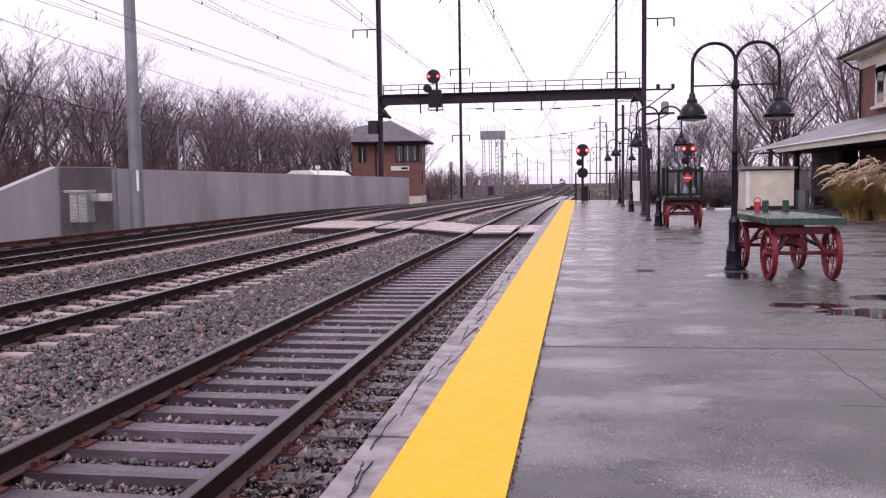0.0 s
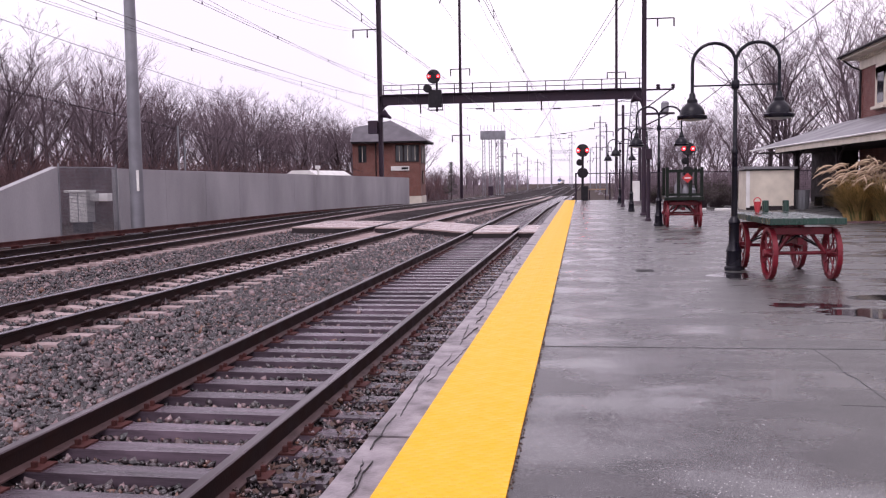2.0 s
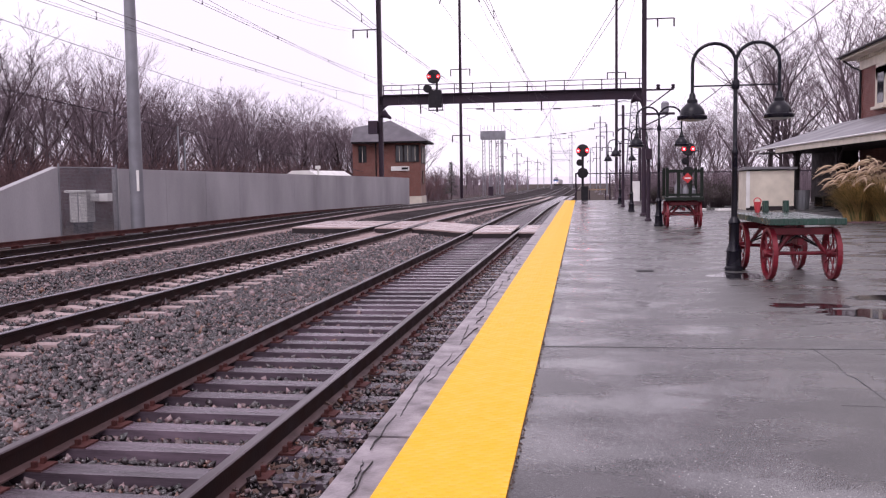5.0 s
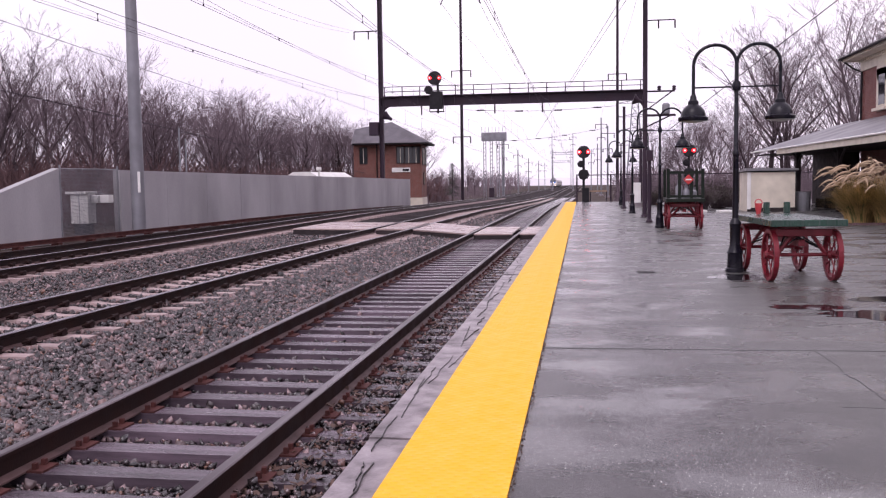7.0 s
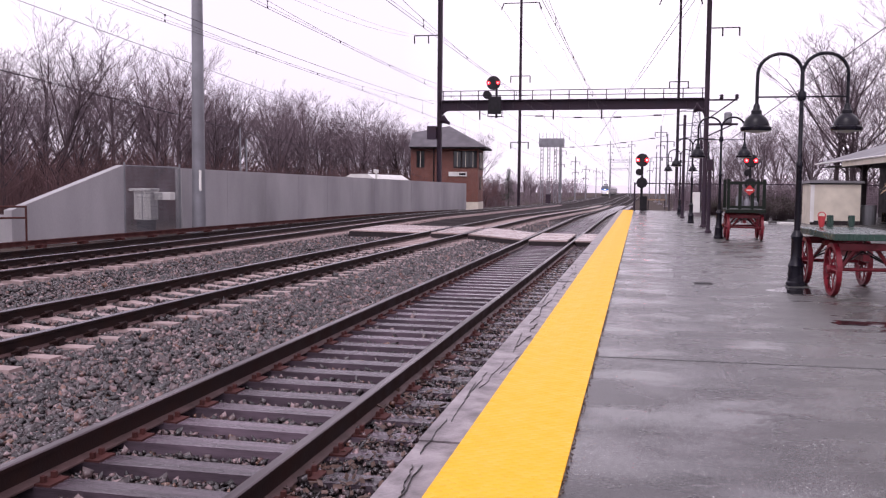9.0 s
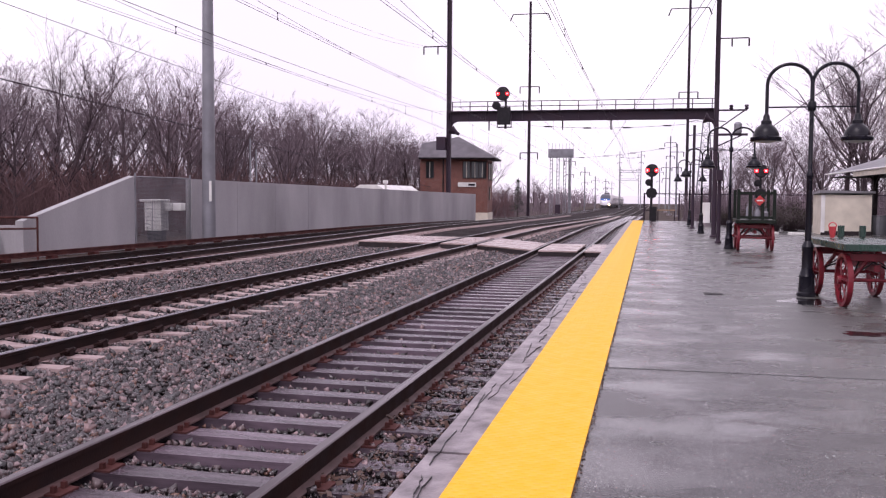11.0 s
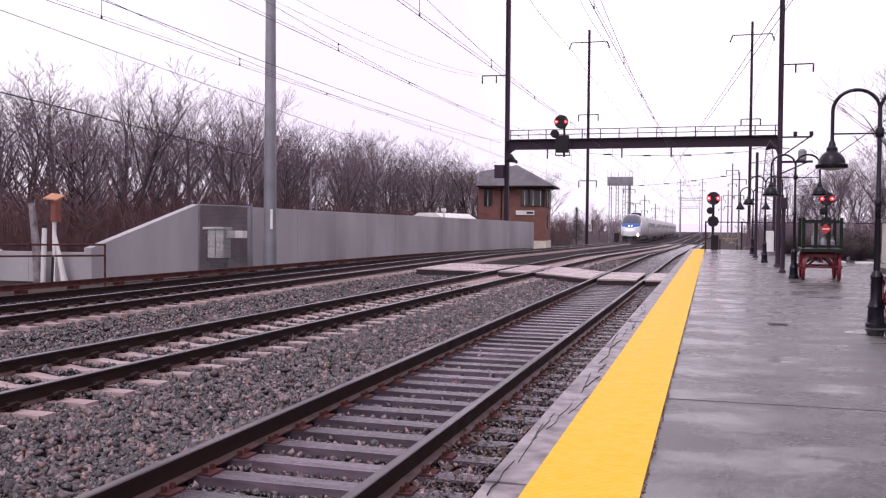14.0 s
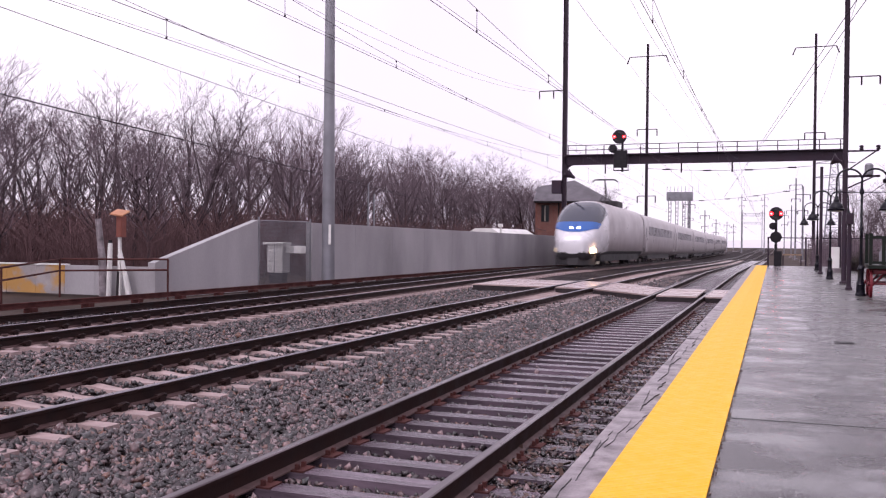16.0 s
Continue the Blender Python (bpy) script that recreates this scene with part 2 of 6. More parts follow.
CART_GREEN = surf("cart_green", (0.018, 0.052, 0.038), 0.28, vary=0.35, scale=5, grain=50, bump=0.2, stretch=(5, 1, 1))
CART_RED = surf("cart_red", (0.16, 0.011, 0.02), 0.4, vary=0.35, scale=6, grain=60, bump=0.15, spec=0.35)
CART_DARK = surf("cart_dark_green", (0.007, 0.012, 0.008), 0.45, vary=0.35, scale=5, grain=50, bump=0.2, stretch=(5, 1, 1), spec=0.25)
IRON = surf("black_iron", (0.03, 0.027, 0.03), 0.5, 0.5, vary=0.3, scale=5, grain=60, bump=0.1, spec=0.2)
# bark, twig and brush colours are lightened to stand in for lilac haze
BARK = surf("bark", (0.098, 0.074, 0.083), 0.9, vary=0.4, scale=1.5, grain=20, bump=0.5, each=0.3, spec=0.05)
TWIG = surf("twig", (0.19, 0.148, 0.168), 0.9, vary=0.3, scale=0.6, grain=8, bump=0.0, each=0.3, spec=0.05)
BRUSH = surf("brush", (0.165, 0.100, 0.103), 0.95, vary=0.45, scale=0.25, grain=6, bump=0.0, spec=0.05)
LITTER = surf("leaf_litter", (0.060, 0.043, 0.037), 0.95, vary=0.4, scale=0.3, grain=12, bump=0.4, spec=0.15)
BRICK_T = brickwork("tower_brick", (0.215, 0.075, 0.056), (0.19, 0.12, 0.105))
BRICK_S = brickwork("station_brick", (0.21, 0.066, 0.054), (0.2, 0.13, 0.12))
SLATE = surf("roof_slate", (0.10, 0.09, 0.105), 0.5, vary=0.25, scale=1.2, grain=14, bump=0.35)
CANOPY_ROOF = surf("canopy_metal_roof", (0.20, 0.195, 0.21), 0.45, 0.2, vary=0.15, scale=0.6, grain=20, bump=0.1)
CREAM = surf("cream_paint", (0.66, 0.60, 0.50), 0.6, vary=0.15, scale=2, grain=40, bump=0.08)
WHITE = surf("white_paint", (0.74, 0.73, 0.71), 0.55, vary=0.12, scale=2, grain=40, bump=0.06)
# dark brown joinery; also stands in for shade under planks, eaves and canopy
SHADE = surf("dark_brown_and_shade", (0.035, 0.028, 0.03), 0.7, vary=0.3, scale=3, grain=40, bump=0.1, spec=0.15)
GLASS_DARK = plain("dark_glass", (0.02, 0.022, 0.026), 0.06)
WATER = plain("standing_water", (0.016, 0.015, 0.017), 0.05)
LEAF = surf("fallen_leaf", (0.10, 0.055, 0.042), 0.6, vary=0.5, scale=4, grain=40, bump=0.1)


# ---- mesh building ----
class Geo:
    """Vertices and faces of one mesh, gathered from simple solids."""

    def __init__(self):
        self.v, self.f = [], []

    def add(self, vs, fs):
        k = len(self.v)
        self.v += [tuple(p) for p in vs]
        self.f += [tuple(i + k for i in q) for q in fs]
        return self

    def box(self, c, s, m=None):
        x, y, z = s[0] / 2, s[1] / 2, s[2] / 2
        vs = [Vector((a * x, b * y, d * z)) for d in (-1, 1) for b in (-1, 1) for a in (-1, 1)]
        vs = [(m @ p if m else p) + Vector(c) for p in vs]
        return self.add(vs, [(0, 2, 3, 1), (4, 5, 7, 6), (0, 1, 5, 4), (2, 6, 7, 3), (0, 4, 6, 2), (1, 3, 7, 5)])

    def tube(self, pts, radii, n=8, caps=True):
        pts = [Vector(p) for p in pts]
        if not isinstance(radii, (list, tuple)):
            radii = [radii] * len(pts)
        vs, fs = [], []
        side = None
        for i, p in enumerate(pts):
            d = (pts[min(i + 1, len(pts) - 1)] - pts[max(i - 1, 0)]).normalized()
            if side is None:
                side = d.orthogonal().normalized()
            side = (side - d * side.dot(d)).normalized()
            up = d.cross(side)
            vs += [p + radii[i] * (math.cos(2 * math.pi * j / n) * side + math.sin(2 * math.pi * j / n) * up) for j in range(n)]
        for i in range(len(pts) - 1):
            fs += [(i * n + j, i * n + (j + 1) % n, (i + 1) * n + (j + 1) % n, (i + 1) * n + j) for j in range(n)]
        if caps:
            fs += [tuple(range(n - 1, -1, -1)), tuple((len(pts) - 1) * n + j for j in range(n))]
        return self.add(vs, fs)

    def lathe(self, prof, n=20, c=(0, 0, 0), m=None):
        """prof: (radius, height) from below up, turned about z; m turns the axis."""
        vs, fs = [], []
        for r, h in prof:
            for j in range(n):
                p = Vector((r * math.cos(2 * math.pi * j / n), r * math.sin(2 * math.pi * j / n), h))
                vs.append((m @ p if m else p) + Vector(c))
        for i in range(len(prof) - 1):
            fs += [(i * n + j, i * n + (j + 1) % n, (i + 1) * n + (j + 1) % n, (i + 1) * n + j) for j in range(n)]
        fs += [tuple(range(n - 1, -1, -1)), tuple((len(prof) - 1) * n + j for j in range(n))]
        return self.add(vs, fs)

    def sweep(self, prof, path):
        """A closed profile of (side, height) swept along points of the plan, (x, y, z)."""
        n, vs, fs = len(prof), [], []
        for i, p in enumerate(path):
            a, b = Vector(path[max(i - 1, 0)]), Vector(path[min(i + 1, len(path) - 1)])
            d = (b - a).normalized()
            s = Vector((d.y, -d.x, 0)).normalized()
            vs += [Vector(p) + s * u + Vector((0, 0, w)) for u, w in prof]
        for i in range(len(path) - 1):
            fs += [(i * n + j, i * n + (j + 1) % n, (i + 1) * n + (j + 1) % n, (i + 1) * n + j) for j in range(n)]
        fs += [tuple(range(n - 1, -1, -1)), tuple((len(path) - 1) * n + j for j in range(n))]
        return self.add(vs, fs)

    def mesh(self, name, mats, smooth=False):
        me = bpy.data.meshes.new(name)
        me.from_pydata(self.v, [], self.f)
        for m in mats if isinstance(mats, (list, tuple)) else [mats]:
            me.materials.append(m)
        if smooth:
            me.polygons.foreach_set("use_smooth", [True] * len(me.polygons))
        bm = bmesh.new()
        bm.from_mesh(me)
        bmesh.ops.recalc_face_normals(bm, faces=bm.faces)
        bm.to_mesh(me)
        bm.free()
        if smooth:
            me.set_sharp_from_angle(angle=radians(40))
        return me


def part(name, geo, material, parent=None, label="", bevel=0.0, smooth=False, at=None):
    """One mesh object, from a Geo or a mesh that others share, under its thing."""
    me = geo.mesh(name, material, smooth) if isinstance(geo, Geo) else geo
    ob = new(name, me)
    ob.parent = parent
    if at is not None:
        ob.matrix_basis = at
    if bevel:
        mod = ob.modifiers.new("bevel", "BEVEL")
        mod.width, mod.segments, mod.limit_method, mod.angle_limit = bevel, 2, "ANGLE", radians(40)
    return tagged(ob, label) if label else ob


def thing(name, label, category, at=None, group="", kind=""):
    ob = new(name)
    ob.empty_display_size = 0.2
    if at is not None:
        ob.matrix_basis = at
    return tagged(ob, label, category, group, kind)


# ---- the lie of the land ----
def fall(y):
    """How far the line has dropped at y: level through the station, then a gentle grade down."""
    return 0.0 if y < 50 else (-0.0105 * (y - 50) if y < 160 else -1.155 - 0.005 * (y - 160))


RAIL = -0.20


def centre(track, y):
    """The centre of each track at y."""
    if track == 1:
        return -2.86 + 0.0062 * y - 0.00008 * max(0, y - 60) ** 1.5
    if track == 2:
        return -7.42 + 0.026 * min(y, 95) - 0.004 * max(0, y - 95)
    return -12.45 + 0.0125 * min(y, 60) - 0.006 * max(0, y - 90)


def track_path(track, off, y0, y1):
    ys = [y0 + i * (y1 - y0) / 12 for i in range(12)] if y1 < 60 else [y0, 5, 15, 25, 35, 45, 50, 58, 66, 76, 90, 105, 120, 140, 160, 190, 230, 300, 420, 600, 900]
    return [(centre(track, y) + off, y, RAIL + fall(y)) for y in ys]


gx = [-1500, -400, -150, -90, -60, -45, -35, -27, -22, -17, -12, -7, -3, -1.2, 3, 8, 14, 25, 45, 90, 200, 500, 1500]
gy = [-300, -80, -30, -10, 0, 10, 20, 30, 40, 50, 60, 75, 90, 110, 135, 160, 200, 260, 350, 500, 700, 1000, 1600, 3000]
g = Geo()
for y in gy:
    for x in gx:
        z = -0.62 + fall(y) + (0.0 if -20 < x < 10 else 0.25 * noise.noise((x * 0.05, y * 0.05, 0)))
        g.v.append((x, y, z))
w = len(gx)
g.f = [(j * w + i, j * w + i + 1, (j + 1) * w + i + 1, (j + 1) * w + i) for j in range(len(gy) - 1) for i in range(w - 1)]
tagged(part("ground", g, LITTER, smooth=True), "brown leaf litter and bare winter earth", "ground", kind="structure")

# ballast bed: a low bank under all the tracks, shaped across
g = Geo()
prof = [(-18.2, -0.62), (-16.4, -0.52), (-14.0, -0.47), (-11.0, -0.47), (-10.4, -0.45), (-9.6, -0.50), (-8.7, -0.44), (-6.0, -0.44), (-5.4, -0.43), (-4.6, -0.46), (-3.95, -0.40), (-3.68, -0.40), (-3.6, -0.46), (-2.1, -0.46), (-2.03, -0.41), (-1.21, -0.42), (-1.21, -0.70), (-18.2, -0.70)]
ys = [-12, -4, 2, 6, 10, 15, 20, 27, 35, 45, 50, 58, 66, 76, 90, 110, 135, 160, 200, 260, 350, 500, 900]
for y in ys:
    k = 1.0 if y < 60 else 0.97
    lead = 0.02 * min(y, 60)
    g.v += [(u * k + (lead if -9.7 < u < -4.3 else 0.0), y, z + fall(y)) for u, z in prof]
w = len(prof)
g.f = [(j * w + i, j * w + (i + 1) % w, (j + 1) * w + (i + 1) % w, (j + 1) * w + i) for j in range(len(ys) - 1) for i in range(w)]
g.f += [tuple(range(w)), tuple((len(ys) - 1) * w + i for i in range(w))]
tagged(part("ballast_bed", g, BED), "wet grey crushed stone bed under the tracks", "ballast", kind="structure")


def tie_rows(track):
    """Where the ties of a track lie, from the near end on."""
    wood, step, y, out = track == 1, 0.51 if track == 1 else 0.613, (0.77, 1.07, 5.0)[track - 1], []
    first = y
    while y < 130:
        out.append(y)
        y += step * (1 + (0.04 * noise.noise((y * 7.7, 3, track)) if wood else 0))
    return [first - step * k for k in range(int((first + 7.5) / step), 0, -1)] + out


def loose_stones():
    """Crushed stones over the nearer bed, each a crooked block, joined into one mesh."""
    rng = np.random.default_rng(5)
    strips = [(-4.9, -3.5, 3.0, 22, 820), (-6.4, -4.8, 4.0, 26, 820), (-3.6, -2.0, 2.5, 22, 720), (-2.0, -1.22, 2.5, 22, 640), (-8.3, -6.3, 5.5, 26, 330),
              (-11.4, -8.0, 7.5, 36, 280), (-9.3, -8.0, 6.0, 16, 220), (-13.3, -11.2, 11, 34, 90), (-15.6, -13.1, 12, 40, 80), (-5.6, -3.6, 20, 48, 300), (-6.3, -3.6, 13, 30, 260)]
    cs = []
    for x0, x1, y0, y1, d in strips:
        n = int((x1 - x0) * (y1 - y0) * d)
        y = y0 + (y1 - y0) * rng.random(n) ** 1.35
        x = x0 + (x1 - x0) * rng.random(n)
        cs.append(np.stack([x, y], 1))
    c = np.concatenate(cs)
    keep = np.ones(len(c), bool)
    for track in (1, 2, 3):
        rows = np.array(tie_rows(track))
        mid = np.interp(c[:, 1], rows, [centre(track, y) for y in rows])
        k = np.clip(np.searchsorted(rows, c[:, 1]), 1, len(rows) - 1)
        gap = np.minimum(np.abs(c[:, 1] - rows[k - 1]), np.abs(rows[k] - c[:, 1]))
        end = 1.34 if track > 1 else 0.74
        keep &= ~((np.abs(c[:, 0] - mid) < end) & (gap < (0.125 if track == 1 else 0.185)) & (rng.random(len(c)) > 0.03))
        keep &= np.abs(np.abs(c[:, 0] - mid) - 0.7525) > 0.06
    c = c[keep]
    bed_x = [-18.2, -16.4, -14.0, -11.0, -10.4, -9.6, -8.7, -6.0, -5.4, -4.6, -3.95, -3.68, -3.6, -2.1, -2.03, -1.21]
    bed_z = [-0.62, -0.52, -0.47, -0.47, -0.45, -0.50, -0.44, -0.44, -0.43, -0.46, -0.40, -0.40, -0.46, -0.46, -0.41, -0.42]
    lead = 0.02 * c[:, 1]
    z = np.interp(np.where((c[:, 0] - lead > -9.7) & (c[:, 0] - lead < -4.3), c[:, 0] - lead, c[:, 0]), bed_x, bed_z)
    n = len(c)
    size = np.where(c[:, 0] > -2.05, 0.68, np.where(c[:, 0] > -3.6, 0.78, 1.0)) * rng.uniform(0.017, 0.036, n) * np.where(rng.random(n) < 0.08, 1.4, 1.0)
    # each stone a crooked eight-faced chip
    corner = np.array([[1, 0, 0], [-1, 0, 0], [0, 1, 0], [0, -1, 0], [0, 0, 1], [0, 0, -1]], float)
    v = (corner[None] * rng.uniform(0.8, 1.5, (n, 6, 1)) + rng.uniform(-0.45, 0.45, (n, 6, 3))) * size[:, None, None] * rng.uniform(0.7, 1.3, (n, 1, 3))
    q = rng.normal(size=(n, 4))
    q /= np.linalg.norm(q, axis=1)[:, None]
    a, b, d, e = q.T
    rot = np.stack([1 - 2 * (d * d + e * e), 2 * (b * d - a * e), 2 * (b * e + a * d), 2 * (b * d + a * e), 1 - 2 * (b * b + e * e), 2 * (d * e - a * b),
                    2 * (b * e - a * d), 2 * (d * e + a * b), 1 - 2 * (b * b + d * d)], 1).reshape(n, 3, 3)
    v = np.einsum("nij,nkj->nki", rot, v)
    v[:, :, :2] += c[:, None]
    v[:, :, 2] += (z + size * rng.uniform(0.0, 1.5, n))[:, None]
    f = np.array([[0, 2, 4], [2, 1, 4], [1, 3, 4], [3, 0, 4], [2, 0, 5], [1, 2, 5], [3, 1, 5], [0, 3, 5]])
    f = (f[None] + 6 * np.arange(n)[:, None, None]).reshape(-1)
    me = bpy.data.meshes.new("ballast_stones")
    me.vertices.add(6 * n)
    me.vertices.foreach_set("co", v.reshape(-1))
    me.loops.add(len(f))
    me.loops.foreach_set("vertex_index", f)
    me.polygons.add(8 * n)
    me.polygons.foreach_set("loop_start", np.arange(0, len(f), 3))
    me.update(calc_edges=True)
    me.materials.append(STONE)
    tagged(new("ballast_stones", me), "loose wet grey and brown crushed ballast stones between the rails", "ballast", kind="stuff")


loose_stones()

# ---- tracks ----
RAIL_PROF = [(-0.070, -0.175), (0.070, -0.175), (0.070, -0.163), (0.012, -0.145), (0.010, -0.045), (0.036, -0.035), (0.037, -0.008), (0.029, 0.0), (-0.029, 0.0), (-0.037, -0.008), (-0.036, -0.035), (-0.010, -0.045), (-0.012, -0.145), (-0.070, -0.163)]


def rail_mesh(track, off):
    g = Geo().sweep(RAIL_PROF, track_path(track, off, -8, 900))
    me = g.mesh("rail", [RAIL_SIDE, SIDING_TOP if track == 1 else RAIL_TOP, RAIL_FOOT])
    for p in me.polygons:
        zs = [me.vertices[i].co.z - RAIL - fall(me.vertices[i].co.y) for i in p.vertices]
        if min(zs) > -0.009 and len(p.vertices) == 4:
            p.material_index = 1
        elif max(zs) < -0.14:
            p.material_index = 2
    return me


def timber_tie():
    g = Geo().box((0, 0, -0.08), (2.6, 0.205, 0.16))
    return g.mesh("tie", TIE_WOOD)


def concrete_tie():
    """Tapered sides and a lowered waist."""
    vs = []
    for x, h in ((-1.29, 0.0), (-0.55, 0.0), (-0.3, -0.03), (0.3, -0.03), (0.55, 0.0), (1.29, 0.0)):
        vs += [(x, -0.14, -0.2), (x, -0.10, h), (x, 0.10, h), (x, 0.14, -0.2)]
    fs = [(k * 4 + j, k * 4 + (j + 1) % 4, k * 4 + 4 + (j + 1) % 4, k * 4 + 4 + j) for k in range(5) for j in range(4)] + [(0, 1, 2, 3), (20, 21, 22, 23)]
    return Geo().add(vs, fs).mesh("tie", TIE_CONC)


def fastening(wood):
    """Plate and clips or spikes on both sides of one rail."""
    g = Geo()
    if wood:
        g.box((0, 0, 0.006), (0.36, 0.19, 0.014))
        for sx in (-1, 1):
            for dy in (-0.05, 0.05):
                g.box((sx * 0.105, dy, 0.03), (0.03, 0.03, 0.045))
    else:
        g.box((0, 0, 0.004), (0.2, 0.17, 0.01))
        for sx in (-1, 1):
            g.box((sx * 0.125, 0, 0.04), (0.075, 0.10, 0.08))
            g.tube([(sx * 0.075, -0.09, 0.035), (sx * 0.15, -0.085, 0.06), (sx * 0.165, 0.0, 0.085), (sx * 0.14, 0.08, 0.06), (sx * 0.075, 0.09, 0.035)], 0.019, 6)
    return g.mesh("rail_fastening", RUST if wood else RAIL_SIDE)


T_TIE, C_TIE, T_FIX, C_FIX = timber_tie(), concrete_tie(), fastening(True), fastening(False)


def lay_track(track, wood, y_near, words):
    t = thing("track_%d" % track, words, "railway track", kind="structure")
    for off in (-0.7525, 0.7525):
        part("rail", rail_mesh(track, off), None, t, "dark rail with a worn bright head")
    top = RAIL - 0.175
    rest = Geo()
    for y in tie_rows(track):
        wob = 0.03 * noise.noise((y * 3.1, track, 0)) if wood else 0.0
        m = pose(centre(track, y) + wob * 2, y + wob, top + fall(y), 0, 0, wob * 60 - 0.8)
        if y < y_near:
            tie = part("tie", T_TIE if wood else C_TIE, None, t, at=m)
            if y < 24:
                for off in (-0.7525, 0.7525):
                    part("rail_fastening", T_FIX if wood else C_FIX, None, tie, at=pose(off - wob * 2, 0, 0))
        else:
            rest.box((centre(track, y), y, top - 0.08 + fall(y)), (2.6, 0.23, 0.16))
    tagged(part("far_ties", rest, TIE_WOOD if wood else TIE_CONC, t), kind="stuff")


# ---- platform ----
def platform():
    p = thing("platform", "low station platform of wet dark asphalt with puddles", "platform", kind="structure")
    g = Geo().box((6.83, 22.3, -0.34), (14.34, 70.6, 0.68))
    part("paving", g, ASPHALT, p)
    y = -13.0
    k = 0
    kerb = Geo().box((0, 0, -0.34), (0.245, 2.985, 0.67)).mesh("edge_slab", KERB)
    while y < 57:
        part("edge_slab", kerb, None, p, at=pose(-1.078 + 0.003 * math.sin(k * 1.7), y + 1.5, 0.004 * math.sin(k * 2.3)))
        y += 3.0
        k += 1
    tile = Geo().box((0, 0, 0.0), (0.61, 0.912, 0.05)).mesh("tactile_tile", YELLOW)
    y = -12.5
    while y < 57.2:
        part("tactile_tile", tile, None, p, "" if y > -12 else "yellow tactile tile with small domes", at=pose(-0.645, y, -0.012))
        y += 0.9145
    # saw-cut joints and cracks as narrow dark grooves of tar
    tar = Geo()
    for yy in (7.85, 20.5, 33.5, 46.5):
        pts = [(-0.33 + i * 0.45, yy + 0.012 * noise.noise((i * 0.8, yy, 0)) + 0.0035 * i * i / 3, 0.0005) for i in range(28)]
        tar.sweep([(-0.013, -0.01), (0.013, -0.01), (0.013, 0.0015), (-0.013, 0.0015)], pts)
    part("joint_seal", tar, plain("tar", (0.012, 0.012, 0.013), 0.45), p)
    for (x, yy, x1, y1) in ((1.90, 7.88, 1.93, 5.6), (1.62, 5.95, 3.4, 5.9), (2.2, 9.2, 4.4, 10.0), (3.3, 13.9, 4.6, 12.4), (3.0, 12.0, 5.6, 11.2)):
        tar = Geo()
        pts = [(x + (x1 - x) * i / 14 + 0.05 * noise.noise((i * 0.9, x, 1)), yy + (y1 - yy) * i / 14 + 0.05 * noise.noise((i * 0.9, yy, 5)), 0.0005) for i in range(15)]
        tar.sweep([(-0.005, -0.01), (0.005, -0.01), (0.005, 0.001), (-0.005, 0.001)], pts)
        part("crack", tar, bpy.data.materials["tar"], p)
    # shallow pools of standing water
    for k, (x, yy, rx, ry) in enumerate(((3.2, 9.95, 0.75, 0.34), (2.5, 10.5, 0.4, 0.2), (3.6, 11.2, 0.5, 0.25), (2.2, 13.6, 0.35, 0.4))):
        rim = []
        for i in range(40):
            a = 2 * math.pi * i / 40
            q = 1 + 0.55 * noise.noise((2.2 * math.cos(a), 2.2 * math.sin(a), k * 7.1)) + 0.18 * noise.noise((6 * math.cos(a), 6 * math.sin(a), k * 3.7))
            rim.append((x + rx * q * math.cos(a), yy + ry * q * math.sin(a)))
        pool = Geo().add([(u, v, z) for z in (-0.01, 0.003) for u, v in rim], [tuple(range(39, -1, -1)), tuple(range(40, 80))] + [(i, (i + 1) % 40, 40 + (i + 1) % 40, 40 + i) for i in range(40)])
        part("puddle", pool, WATER, p, "shallow dark puddle mirroring what stands round it")
    crack = bpy.data.materials["tar"]
    hair = random.Random(17)
    for k in range(22):
        y0 = 3.4 + 0.62 * k + hair.uniform(-0.2, 0.2)
        x0, run, drift, wide = hair.uniform(-1.15, -1.02), hair.uniform(0.35, 1.15), hair.uniform(-0.06, 0.06), hair.uniform(0.0008, 0.0022)
        g = Geo()
        pts = [(min(-0.965, max(-1.185, x0 + drift * i / 18 + 0.022 * noise.noise((i * 0.3, k * 3.3, 0)) + 0.006 * noise.noise((i * 0.9, k, 4)))), y0 + run * i / 18, 0.0066) for i in range(19)]
        g.sweep([(-wide, -0.012), (wide, -0.012), (wide * 0.8, -0.0012), (-wide * 0.8, -0.0012)], pts)
        part("edge_crack", g, crack, p)
    flakes = random.Random(31)
    for name, cnt, x0, x1, z in (("edge_debris", 700, -0.342, -0.318, 0.003), ("siding_leaves", 1500, -2.05, -1.22, -0.375)):
        g = Geo()
        for k in range(cnt):
            x, y = flakes.uniform(x0, x1), 2.5 + 26 * flakes.random() ** 1.7
            s = flakes.uniform(0.003, 0.009) if z > 0 else flakes.uniform(0.012, 0.034)
            m = Euler((flakes.gauss(0, 0.4), flakes.gauss(0, 0.4), flakes.uniform(0, 6.3))).to_matrix()
            g.box((x, y, z + (0 if z > 0 else flakes.uniform(-0.02, 0.03))), (s * 2, s * 1.2, 0.004), m)
        tagged(part(name, g, LEAF, p), kind="stuff")
    g = Geo().box((0, 0, 0.002), (0.26, 0.26, 0.012))
    for i in range(5):
        g.box((-0.09 + i * 0.045, 0, 0.010), (0.018, 0.22, 0.008))
    part("drain_cover", g, IRON, p, "small dark square drain cover", at=pose(0.97, 14.3, 0))


